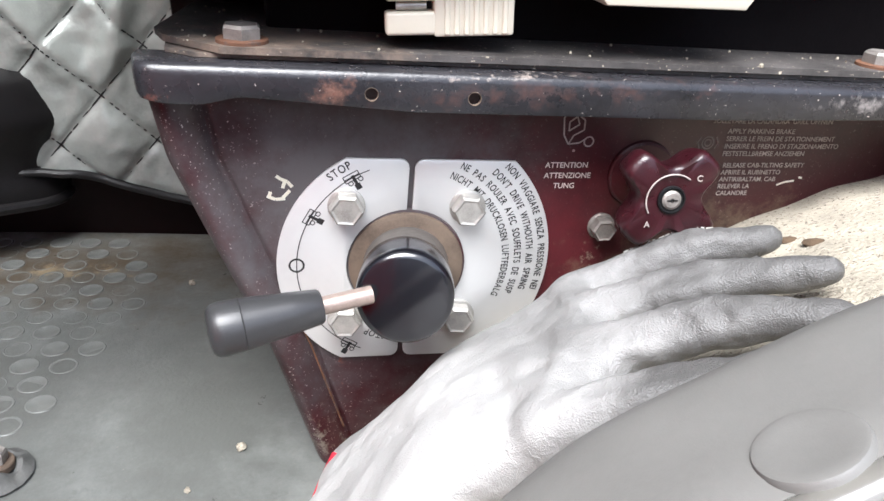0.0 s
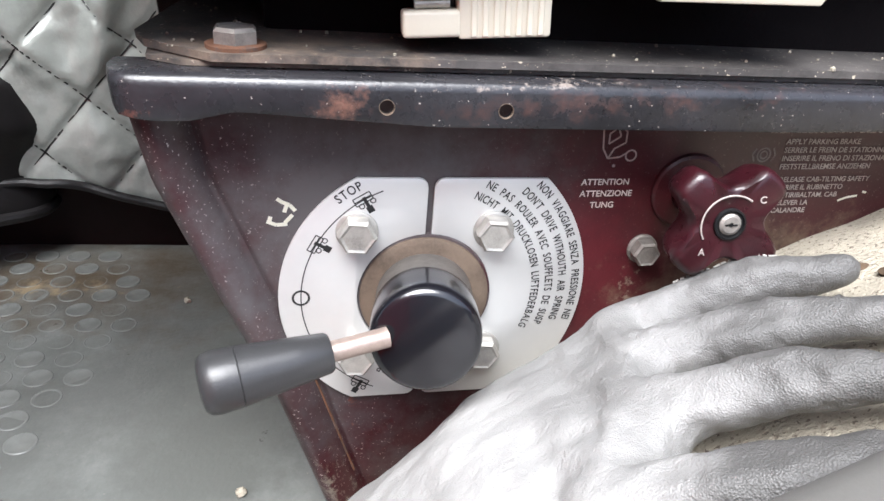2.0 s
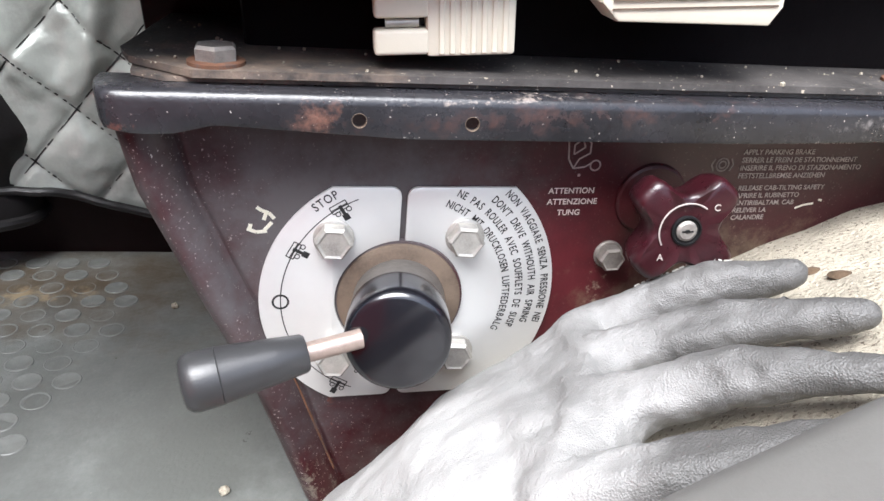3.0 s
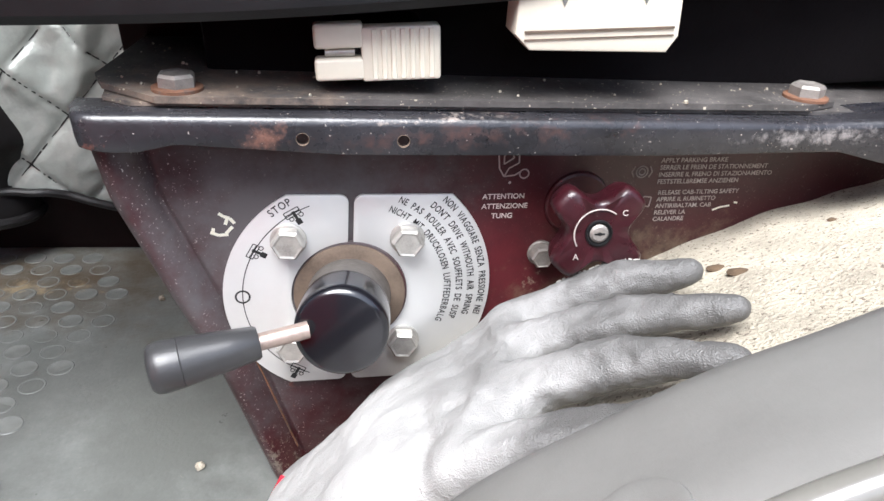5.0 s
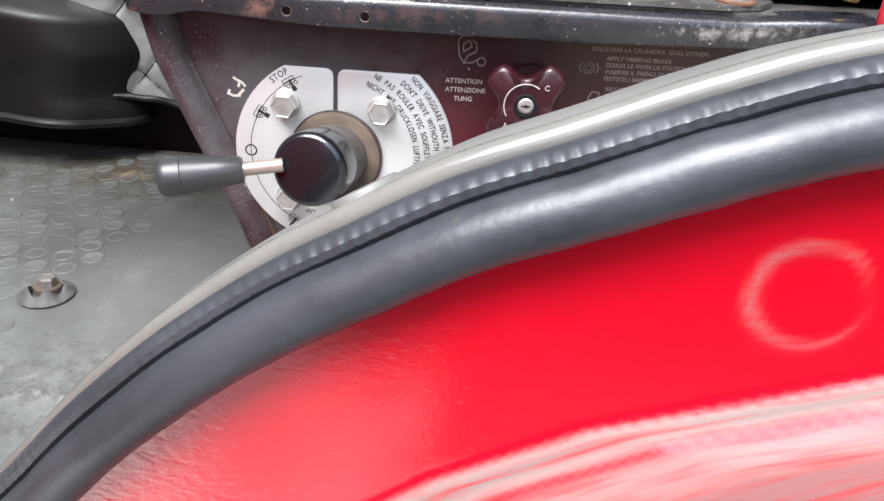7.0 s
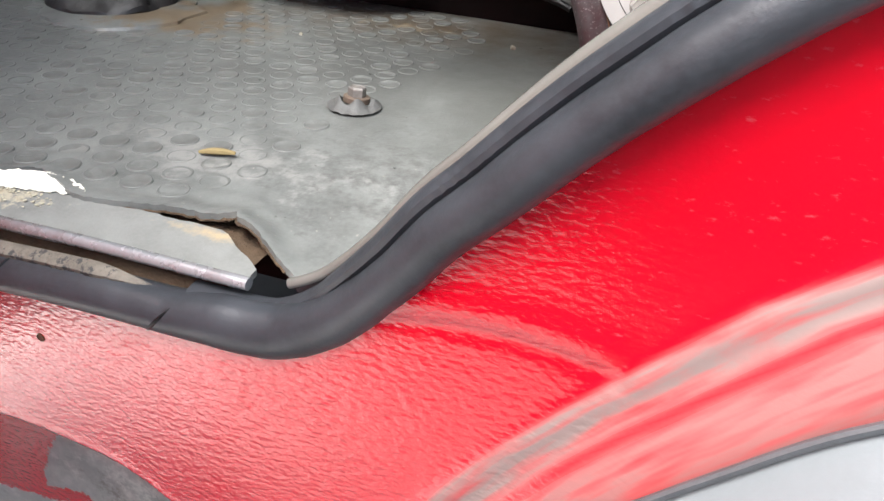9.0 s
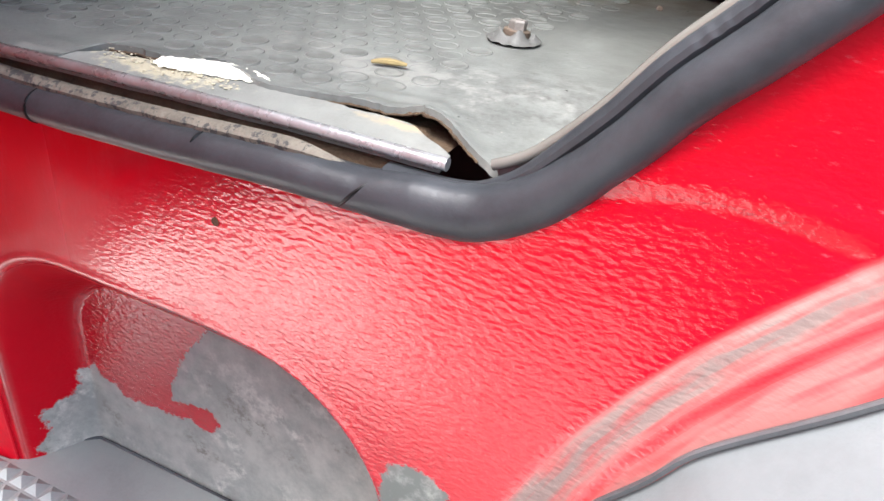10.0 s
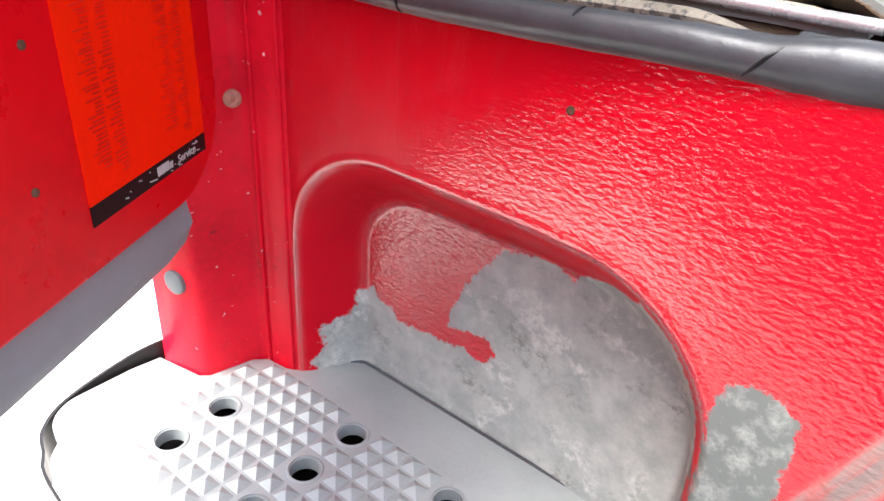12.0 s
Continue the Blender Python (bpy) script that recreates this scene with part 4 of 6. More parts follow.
def floor_mat():
    ob = thing("floor_mat", "grey-green rubber floor mat with round studs, torn at the sill", "floor mat")
    x0, x1 = -0.745, 0.30
    bm = sheet(420, 110, lambda u, v: ((lambda x, y: (x, y, mat_top(x, y)))(x0 + (x1 - x0) * u, mat_edge(x0 + (x1 - x0) * u) + (0.467 - mat_edge(x0 + (x1 - x0) * u)) * v ** 1.25)), 0.004)
    part("sheet", bm, MAT, ob, smooth=50)
    # flat round studs in staggered rows over the walked part
    rows = ((-0.001, 0.0080), (0.0003, 0.0079), (0.0006, 0.0074), (0.0005, 0.0069), (0.0001, 0.0062), (0.0001, 0))
    proto, far, count = None, bmesh.new(), 0
    for j in range(24):
        y = 0.056 + j * 0.0178
        for i in range(38):
            x = -0.70 + i * 0.0212 + (j % 2) * 0.0106
            if y > 0.455 or y < mat_edge(x) + 0.012 or math.hypot(x - 0.008, y - 0.198) < 0.026:
                continue
            if x > along([(0.05, -0.01), (0.09, 0.005), (0.14, 0.0), (0.20, 0.0), (0.25, 0.016), (0.34, 0.034), (0.42, 0.036), (0.47, 0.0)], y) or (-0.32 < x < -0.19 and y > 0.27):
                continue
            if x < -0.22 or count >= 300:
                lathe(rows, (x, y, mat_top(x, y) + random.uniform(-0.0005, 0.0001)), (0, 0, 1), 14, far)
                continue
            if proto is None:
                proto = o = mesh_object("stud", lathe(rows, (0, 0, 0), (0, 0, 1), 20), MAT_DISC)
            else:
                o = new("stud", proto.data)
            o.parent = ob
            o.location = (x, y, mat_top(x, y) + random.uniform(-0.0005, 0.0001))
            count += 1
    fringe = [(x, mat_edge(x) - 0.0002, mat_top(x, mat_edge(x)) - 0.0036) for x in (-0.148 + 0.0030 * k for k in range(70))]
    part("torn_fringe", tube(fringe, lambda u: 0.0005 + 0.0009 * abs(noise.noise((u * 60, 0, 7))), 7, 260), CORK, ob, "brown frayed backing along the torn edge")
    tagged(part("far_studs", far, MAT_DISC, ob), kind="stuff")
    return ob


floor_mat()
solid("white_patch", sheet(70, 18, lambda u, v: (-0.116 + 0.062 * u, along([(0, 0.0255), (0.12, 0.0225), (0.45, 0.0265), (0.7, 0.0295), (1, 0.0345)], u) + 0.0022 * noise.noise((u * 16, v * 2, 8)) + 0.0012 * noise.noise((u * 60, 0, 8)) + (0.0165 * math.sin(math.pi * min(1.0, 0.10 + 0.90 * u)) ** 0.7) * v, 0.0014 + 0.0016 * v + 0.0009 * noise.noise((u * 22, v * 9, 2)))), WHITE, "white crumbled filler under the torn mat", "filler")
rough = random.Random(3)
crumbs = bmesh.new()
for k in range(160):
    x = rough.uniform(-0.148, -0.062)
    y = along([(-0.148, 0.022), (-0.11, 0.018), (-0.062, 0.021)], x) + rough.gauss(0.003, 0.004)
    r = rough.uniform(0.0002, 0.0008)
    bmesh.ops.create_icosphere(crumbs, subdivisions=1, radius=r, matrix=Matrix.Translation((x, y, 0.0008 + r * 0.3)) @ Matrix.Rotation(k, 4, "Z") @ Matrix.Diagonal((1.5, 1.0, 0.5, 1)))
solid("filler_crumbs", crumbs, SILL_CRUMB, "beige crumbs of old filler on the sill", "crumbs", kind="stuff", smooth=0)


COLLAR = material("torn_rubber", (0.085, 0.085, 0.08), 0.62, vary=0.35, scale=60, second=(0.04, 0.036, 0.03), amount=-0.03, patch=120, bump=0.5, grain=500)


def floor_bolt():
    ob = thing("floor_bolt", "floor bolt in a torn rubber collar on the mat", "bolt")
    c = Vector((0.008, 0.1984, 0.003))
    bm = lathe(((-0.001, 0.0172), (0.002, 0.0150), (0.007, 0.0128), (0.0115, 0.0112), (0.0135, 0.0104), (0.0125, 0.0096), (0.002, 0.0090)), c, (0, 0, 1), 64, caps=False)
    for v in bm.verts:
        v.co.z = c.z + (v.co.z - c.z) * (0.38 + 0.75 * noise.noise((v.co.x * 95, v.co.y * 95, 1.0))) + 0.001 * noise.noise(v.co * 260)
    part("collar", bm, COLLAR, ob, "torn grey rubber collar")
    part("washer", lathe(((-0.002, 0.0085), (0.0010, 0.0085), (0.0016, 0.0080), (0.0016, 0)), c + Vector((0.0005, 0.002, 0.0035)), (0.05, 0.1, 1), 28), DIRTY, ob, "rusty washer")
    bolt(ob, c + Vector((0.0005, 0.002, 0.0045)), (0.05, 0.1, 1), 0.0100, 0.0065, mat=ZINC_OLD)
    return ob


floor_bolt()


DOME = material("dusty_black_rubber", (0.012, 0.011, 0.011), 0.5, vary=0.4, scale=30, second=(0.13, 0.105, 0.075), amount=-0.01, patch=60, bump=0.5, grain=300)


def pedal_stop():
    ob = thing("pedal_stop", "crumpled black rubber pedal stop on the floor", "pedal stop")
    c = Vector((-0.266, 0.319, 0.001))
    bm = lathe(((-0.002, 0.066), (0.001, 0.064), (0.003, 0.056), (0.003, 0.03)), c, (0, 0, 1), 48)
    for v in bm.verts:
        v.co += Vector((1, 1, 0.1)) * 0.008 * noise.noise(v.co * 45)
    part("ring", bm, MAT, ob, "dusty worn rubber base")
    c = Vector((-0.284, 0.331, 0.001))
    bm = lathe(((0.000, 0.052), (0.003, 0.054), (0.006, 0.053), (0.009, 0.048), (0.014, 0.042), (0.019, 0.034), (0.024, 0.025), (0.027, 0.014), (0.028, 0)), c, (0, 0, 1), 64)
    for v in bm.verts:
        k = v.co.copy()
        v.co += Vector((0.4, 0.4, 0.8)) * ((0.010 * noise.noise(k * 38) + 0.005 * noise.noise(k * 90) + 0.002 * noise.noise(k * 210)) * step01(-0.002, 0.012, k.z))
    part("dome", bm, DOME, ob)
    return ob


pedal_stop()
bm = tube([(-0.035, 0.0965, 0.003), (-0.027, 0.099, 0.0045), (-0.017, 0.1025, 0.0035)], lambda u: 0.0012 + 0.0014 * math.sin(math.pi * u), 7, 8)
solid("dry_leaf", moved(bm, lambda c: Vector((c.x, c.y, 0.0012 + (c.z - 0.0012) * 0.7))), material("dry_leaf", (0.26, 0.20, 0.09), 0.9, bump=0.4), "small dried brown leaf on the mat", "leaf")
for k, (x, y, r) in enumerate(((0.1195, 0.2135, 0.0026), (0.065, 0.385, 0.0024), (0.098, 0.185, 0.0015), (-0.1, 0.33, 0.0016))):
    b = bmesh.new()
    bmesh.ops.create_icosphere(b, subdivisions=2, radius=r)
    for v in b.verts:
        v.co = Vector((x, y, mat_top(x, y) + r * 0.5)) + v.co * (1 + 0.5 * noise.noise(v.co * 900 + Vector((k, 0, 0))))
    solid("crumb", b, CARPET, "small crumb of dried dirt on the mat", "crumb", "crumbs on the mat")


def levelled(ob):
    """The seat side is laid out in a frame of its own, turned 4 degrees about the cross axis; this sets it level."""
    ob.matrix_world = Matrix.Translation((0.2, 0.2, 0.137)) @ Matrix.Rotation(radians(-4), 4, "Y") @ Matrix.Translation((-0.2, -0.2, -0.15))
    return ob


# ---- wheel arch cover ----
ARCH_FAR = [(0.12, -0.006), (0.15, 0.0), (0.2, 0.030), (0.25, 0.064), (0.316, 0.105), (0.346, 0.122), (0.406, 0.143), (0.489, 0.161), (0.62, 0.175)]
ARCH_NEAR = [(0.06, -0.006), (0.1, 0.012), (0.15, 0.056), (0.2, 0.100), (0.25, 0.131), (0.3, 0.157), (0.36, 0.182), (0.45, 0.200), (0.62, 0.215)]


def cover_z(x, y):
    f, g = along(ARCH_FAR, x), along(ARCH_NEAR, x)
    return f + (g - f) * (0.225 - y) / 0.19 + 0.0012 * noise.noise((x * 45, y * 45, 3))


levelled(solid("arch_carpet", sheet(130, 60, lambda u, v: (lambda x, y: (x, y, cover_z(x, y)))(0.08 + 0.54 * u, 0.012 + 0.235 * v), 0.012),
      CARPET, "tan felt carpet over the wheel arch, dusty", "carpet", smooth=60))
for x, y, r in ((0.3605, 0.178, 0.0035), (0.364, 0.166, 0.004), (0.42, 0.19, 0.002)):
    b = bmesh.new()
    bmesh.ops.create_icosphere(b, subdivisions=2, radius=r)
    for v in b.verts:
        v.co = Vector((x + v.co.x * 1.5, y + v.co.y * 0.8, cover_z(x, y) + v.co.z * 0.45 + 0.0008 * noise.noise(v.co * 700)))
    levelled(solid("dirt_clod", b, CORK, "brown clod of dirt on the tan carpet", "dirt", "dirt on the carpet"))

# ---- seat base ----
TILT = 0.066
LEAN = 0.068


def wall_y(x):
    return 0.2063 + LEAN * (x - 0.14)


def tilt_z(x, z):
    """Height z given at x = 0.18, on the slightly falling base."""
    return z - TILT * (x - 0.18)


base = levelled(thing("seat_base", "maroon steel seat pedestal with worn black top rail", "seat base"))


def edge_x(z):
    return along([(-0.02, 0.160), (0.0189, 0.1482), (0.0836, 0.1323), (0.127, 0.1175), (0.175, 0.1019), (0.20, 0.0985), (0.25, 0.098)], z)


def base_panel():
    def place(u, v):
        z = -0.004 + 0.217 * v
        x0 = edge_x(z)
        x = x0 + (0.64 - x0) * u ** 1.6
        s = x - x0
        y = wall_y(x)
        if s < 0.0185:
            y -= 0.008 * math.sin(math.pi * min(1, max(0, s / 0.0185)) ** 0.75)
        y += 0.0018 * math.exp(-((s - 0.0185) / 0.0018) ** 2)
        return (x, y, tilt_z(x, z) if z > 0.02 else z - TILT * (x - 0.18) * max(0, z) / 0.02)
    part("front_panel", sheet(240, 60, place, 0.003, (0, 1, 0)), PANEL, base, smooth=60)

    def crease(v):
        z = 0.02 + 0.185 * v
        x = edge_x(z) + 0.0180
        return (x, wall_y(x) + 0.0004, tilt_z(x, z))
    part("rust_line", tube([crease(0.06 + 0.44 * k / 8) for k in range(9)], lambda u: 0.0004 + 0.0005 * abs(noise.noise((u * 14, 0, 3))), 8, 60), RUST, base, "line of rust in the fold")
    part("side_panel", sheet(20, 20, lambda u, v: (edge_x(-0.004 + 0.212 * v) + 0.02 * u, 0.209 + 0.30 * u, tilt_z(0.12, -0.004 + 0.212 * v)), 0.003, (1, 0, 0)), PANEL, base)
    part("back_panel", box((0.13, 0.51, 0.0), (0.64, 0.514, 0.20)), PANEL, base, smooth=0)


base_panel()


def rail():
    low = [(0.098, 0.2035), (0.112, 0.2018), (0.122, 0.2020), (0.136, 0.2052), (0.20, 0.2012), (0.33, 0.2012), (0.415, 0.2035), (0.432, 0.2000), (0.445, 0.1980), (0.468, 0.1985)]
    n = 120
    bm = bmesh.new()
    rings = []
    for i in range(n + 1):
        x = 0.0975 + 0.372 * i / n
        end = min(x - 0.0975, 0.4695 - x)
        r = 0.010
        inset = r - math.sqrt(max(0, r * r - max(0, r - end) ** 2)) if end < r else 0.0
        b = along(low, x)
        top = 0.2166 + 0.0035 * step01(0.40, 0.45, x)
        f = 0.1862 + 0.022 * (x - 0.18) + inset - 0.006 * step01(0.405, 0.45, x)
        pr = [(f + 0.0005, b), (f, b + 0.0012), (f, top - 0.004), (f + 0.0006, top - 0.0018), (f + 0.0022, top - 0.0004), (f + 0.005, top),
              (0.208 + LEAN * 0.3 * (x - 0.18), top), (0.208 + LEAN * 0.3 * (x - 0.18), top - 0.003), (f + 0.004, top - 0.003), (f + 0.0028, top - 0.006), (f + 0.0028, b)]
        rings.append([bm.verts.new((x, y, tilt_z(x, z))) for y, z in pr])
    m = len(rings[0])
    for p, q in zip(rings, rings[1:]):
        for k in range(m):
            bm.faces.new((p[k], p[(k + 1) % m], q[(k + 1) % m], q[k]))
    bm.faces.new(rings[0][::-1])
    bm.faces.new(rings[-1])
    bmesh.ops.recalc_face_normals(bm, faces=bm.faces)
    ob = part("top_rail", bm, RAIL, base, "worn black steel rail with two holes", smooth=40)
    for x, z in ((0.1837, 0.2074), (0.2229, 0.2043)):
        cut(ob, lathe(((-0.02, 0.0024), (0.02, 0.0024)), (x, 0.19, z), (0, 1, 0), 24))
        part("hole_rim", lathe(((0.0010, 0.0023), (-0.0001, 0.0024), (-0.0002, 0.0026), (0.0004, 0.0028)), (x, 0.1862 + 0.022 * (x - 0.18), z), (0, 1, 0), 24, caps=False), DIRTY, base, "bare rim of a drilled hole")
    ob.data.polygons.foreach_set("use_smooth", [True] * len(ob.data.polygons))
    ob.data.set_sharp_from_angle(angle=radians(40))


rail()


def top_plates():
    def flat(z):
        return lambda u, v, w: Vector((u, v, tilt_z(u, z + w)))
    part("deck", prism([(0.108, 0.203), (0.12, 0.196), (0.46, 0.203), (0.60, 0.24), (0.60, 0.52), (0.105, 0.52), (0.102, 0.24)], flat(0.2168), 0.0016), TOP, base, smooth=0)
    part("cover_plate", prism([(0.106, 0.211), (0.130, 0.1925), (0.402, 0.200), (0.418, 0.207), (0.428, 0.222), (0.44, 0.50), (0.112, 0.50), (0.100, 0.225)], flat(0.2190), 0.0026, 0.0), TOP, base, "dusty steel deck plate", smooth=0)
    for x, y in ((0.1365, 0.2035), (0.4065, 0.2115)):
        bolt(base, (x, y, tilt_z(x, 0.2216)), (TILT, 0, 1), 0.0132, 0.0050, 0.0195, ZINC_OLD, RUST, turn=0.25)
    # light grit blown onto the deck
    bm = bmesh.new()
    for k in range(90):
        x, y = random.uniform(0.108, 0.43), random.uniform(0.196, 0.30)
        r = random.uniform(0.0002, 0.0008) * (1.5 if random.random() < 0.12 else 1)
        bmesh.ops.create_icosphere(bm, subdivisions=1, radius=r, matrix=Matrix.Translation((x, y, tilt_z(x, 0.2216) + r * 0.5)))
    levelled(solid("grit", bm, CARPET, "sandy grit scattered on the seat deck", "grit", kind="stuff"))


top_plates()

# ---- print and paint marks on the panel ----


def on_panel(x0, z0, lift=0.0004):
    """Lays flat lettering on the panel with its corner at (x0, z0)."""
    a = -math.atan(TILT)

    def fn(c):
        u, v = c.x * math.cos(a) - c.y * math.sin(a), c.x * math.sin(a) + c.y * math.cos(a)
        x, z = x0 + u, z0 + v
        return Vector((x, wall_y(x) - lift - c.z, z))
    return fn


def panel_words(lines, x0, z0, size, gap, mat, label):
    for k, text in enumerate(lines):
        if text.strip():
            part("lettering", moved(lettering(text, size, 0.00005), on_panel(x0 + 0.0 * k - TILT * gap * k, z0 - gap * k)), mat, base, label, smooth=0)


panel_words(("ATTENTION", "ATTENZIONE", "     TUNG"), 0.2600, 0.1650, 0.0036, 0.0049, PRINT, "white printed warning words")
panel_words(("SOLLEVARE LA CALANDRA  GRILL OFFNEN",), 0.3385, 0.1812, 0.0032, 0.0035, FAINT, "worn printed instructions")
panel_words(("APPLY PARKING BRAKE", "SERRER LE FREIN DE STATIONNEMENT", "INSERIRE IL FRENO DI STAZIONAMENTO", "FESTSTELLBREMSE ANZIEHEN"),
            0.3467, 0.1758, 0.0033, 0.0036, FAINT, "worn printed instructions")
panel_words(("RELEASE CAB-TILTING SAFETY", "APRIRE IL RUBINETTO", "ANTIRIBALTAM. CAB", "RELEVER LA", "CALANDRE"), 0.3472, 0.1592, 0.0032, 0.0035, FAINT, "worn printed instructions")


def strokes(segments, mat, x0, z0, label, r=0.00035, name="pictogram"):
    bm = bmesh.new()
    fn = on_panel(x0, z0, 0.0002)
    for seg in segments:
        line = [fn(Vector((u, v, 0))) for u, v in seg]
        for p, q in zip(line, line[1:]):
            d = (q - p)
            if d.length < 1e-6:
                continue
            s = d.normalized().cross(Vector((0, 1, 0))) * r
            v = [bm.verts.new(c) for c in (p - s, p + s, q + s, q - s)]
            bm.faces.new(v)
    bmesh.ops.solidify(bm, geom=list(bm.faces), thickness=0.0001)
    return part(name, bm, mat, base, label, smooth=0)


def circle(u, v, r, n=14):
    return [(u + r * math.cos(k * 2 * math.pi / n), v + r * math.sin(k * 2 * math.pi / n)) for k in range(n + 1)]


cab_sign = [[(0.0, 0.012), (0.001, 0.004), (0.0035, 0.0), (0.0085, 0.0006), (0.011, 0.0022)], circle(0.013, 0.0012, 0.0022),
            [(0.0035, 0.0), (0.0055, 0.004), (0.010, 0.0065), (0.0098, 0.011), (0.0075, 0.0125)], [(0.003, 0.006), (0.0028, 0.010), (0.006, 0.0125), (0.0075, 0.009), (0.003, 0.006)],
            [(0.0, 0.012), (0.002, 0.0145), (0.0075, 0.0145)], circle(0.0065, -0.003, 0.0004, 6)]
strokes(cab_sign, PRINT, 0.2665, 0.1755, "white outline sign of a tilting cab")
strokes([[(0, 0.0065), (0.0035, 0.003), (0.0075, 0.0015)], circle(0.0092, 0.0015, 0.0014), [(0.002, 0.0065), (0.0065, 0.005)]], FAINT, 0.3160, 0.1850, "worn outline sign")
strokes([circle(0.003, 0.003, 0.0029), circle(0.003, 0.003, 0.0016), [(-0.0008, 0.0058), (-0.0022, 0.003), (-0.0008, 0.0002)], [(0.0068, 0.0058), (0.0082, 0.003), (0.0068, 0.0002)]], FAINT, 0.3345, 0.1690, "worn brake sign")
strokes([[(0, 0), (0.002, 0.0045), (0.006, 0.004), (0.0055, -0.001), (0, 0)]], FAINT, 0.3380, 0.1545, "worn outline sign")
marks = [[(0.004, 0.011), (0.006, 0.0095), (0.0085, 0.0085), (0.0105, 0.006)], [(0.0075, 0.0085), (0.0065, 0.0055)], [(0.0, 0.002), (0.0035, 0.0005), (0.0075, 0.0008)], [(0.0015, 0.004), (0.001, 0.002)], [(0.0095, 0.0045), (0.0065, 0.0012)]]
for mark in marks:
    strokes([mark], WHITE, 0.1385, 0.1585, "scratch of white paint", 0.00075, "paint_scratch")
for mark in ([(0, 0), (0.004, 0.0015), (0.009, 0.0022)], [(0.011, 0.004), (0.013, 0.0035)]):
    strokes([mark], WHITE, 0.378, 0.148, "scratch of white paint", 0.0005, "paint_scratch")

bolt(base, (0.2895, wall_y(0.2895), 0.1340), (0, -1, 0), 0.010, 0.006, 0.013, ZINC_OLD, ZINC_OLD)

# ---- levelling valve with its lever ----
CX, CZ = 0.1965, 0.1236
valve = levelled(thing("suspension_lever", "black lever knob on a split aluminium dial plate", "control lever"))


def dial_world(lift):
    a = -math.atan(TILT) * 1.25

    def fn(u, v, w):
        x = CX + u * math.cos(a) - v * math.sin(a)
        z = CZ + u * math.sin(a) + v * math.cos(a)
        return Vector((x, wall_y(x) - lift + w, z))
    return fn


def half_plate(side):
    big = 0.0572 if side < 0 else 0.0675
    small, flat, gap, r = 0.0268, 0.0498, 0.0012, 0.004
    pts = []
    a0 = math.asin(flat / big)
    for k in range(33):
        a = -a0 + 2 * a0 * k / 32
        pts.append((big * math.cos(a), big * math.sin(a)))
    for k in range(5):
        a = math.pi / 2 * k / 4
        pts.append((gap + r - r * math.sin(a), flat - r + r * math.cos(a)))
    a1 = math.acos(gap / small)
    for k in range(25):
        a = a1 - 2 * a1 * k / 24
        pts.append((small * math.cos(a), small * math.sin(a)))
    for k in range(5):
        a = math.pi / 2 * (1 - k / 4)
        pts.append((gap + r - r * math.sin(a), -flat + r - r * math.cos(a)))
    return [(side * u, v) for u, v in pts][::side]


for side in (-1, 1):
    part("dial_plate", prism(half_plate(side), dial_world(0.0022), 0.0016, 0.0003), ALU, valve, "brushed aluminium half plate", smooth=30)
part("flange", lathe(((0.0, 0.0262), (0.004, 0.0258), (0.005, 0.0235), (0.005, 0)), (CX, wall_y(CX), CZ), (0, -1, 0), 48), DIRTY, valve, "dirty brown hub flange")
part("gasket", lathe(((-0.0005, 0.0270), (0.0026, 0.0268), (0.0028, 0.0256), (0.0005, 0.0250)), (CX, wall_y(CX), CZ), (0, -1, 0), 48), PANEL, valve)
hub_axis = Vector((-0.004, -0.0485, 0.0094)).normalized()
ho = Vector((CX, wall_y(CX) - 0.003, CZ))
part("hub", lathe(((0, 0.0192), (0.020, 0.0190), (0.0215, 0.0196), (0.024, 0.0196)), ho, hub_axis, 48), HUB, valve, "dusty black hub")
part("cap", lathe(((0.023, 0.0192), (0.0235, 0.0197), (0.040, 0.0199), (0.0436, 0.0194), (0.0452, 0.0181), (0.0457, 0.0166), (0.0457, 0)), ho, hub_axis, 56), CAP, valve, "glossy black plastic cap")
for u, v in ((-0.0275, 0.0287), (0.0258, 0.0284), (-0.0268, -0.0272), (0.0262, -0.0272)):
    p = dial_world(0.0022)(u, v, 0)
    bolt(valve, p, (0.0, -1, 0), 0.0130, 0.0058, 0.0162, ZINC, ZINC, turn=0.12)
neck, tip = Vector((0.1606, 0.1578, 0.1342)), Vector((0.1228, 0.1473, 0.1329))
d = (tip - neck).normalized()
part("rod", lathe(((-0.020, 0.0036), (0.004, 0.0036)), neck, d, 24), COPPER, valve, "bare metal rod")
part("handle", lathe([(a * 0.88, r * 0.90) for a, r in ((0, 0), (0, 0.0068), (0.0012, 0.0076), (0.014, 0.0090), (0.030, 0.0106), (0.0335, 0.0110), (0.0338, 0.0107), (0.0341, 0.0110), (0.0420, 0.0114), (0.0452, 0.0108), (0.0470, 0.0092), (0.0478, 0.0060), (0.048, 0))], neck, d, 40), GRIP, valve, "grey-black tapered plastic grip")

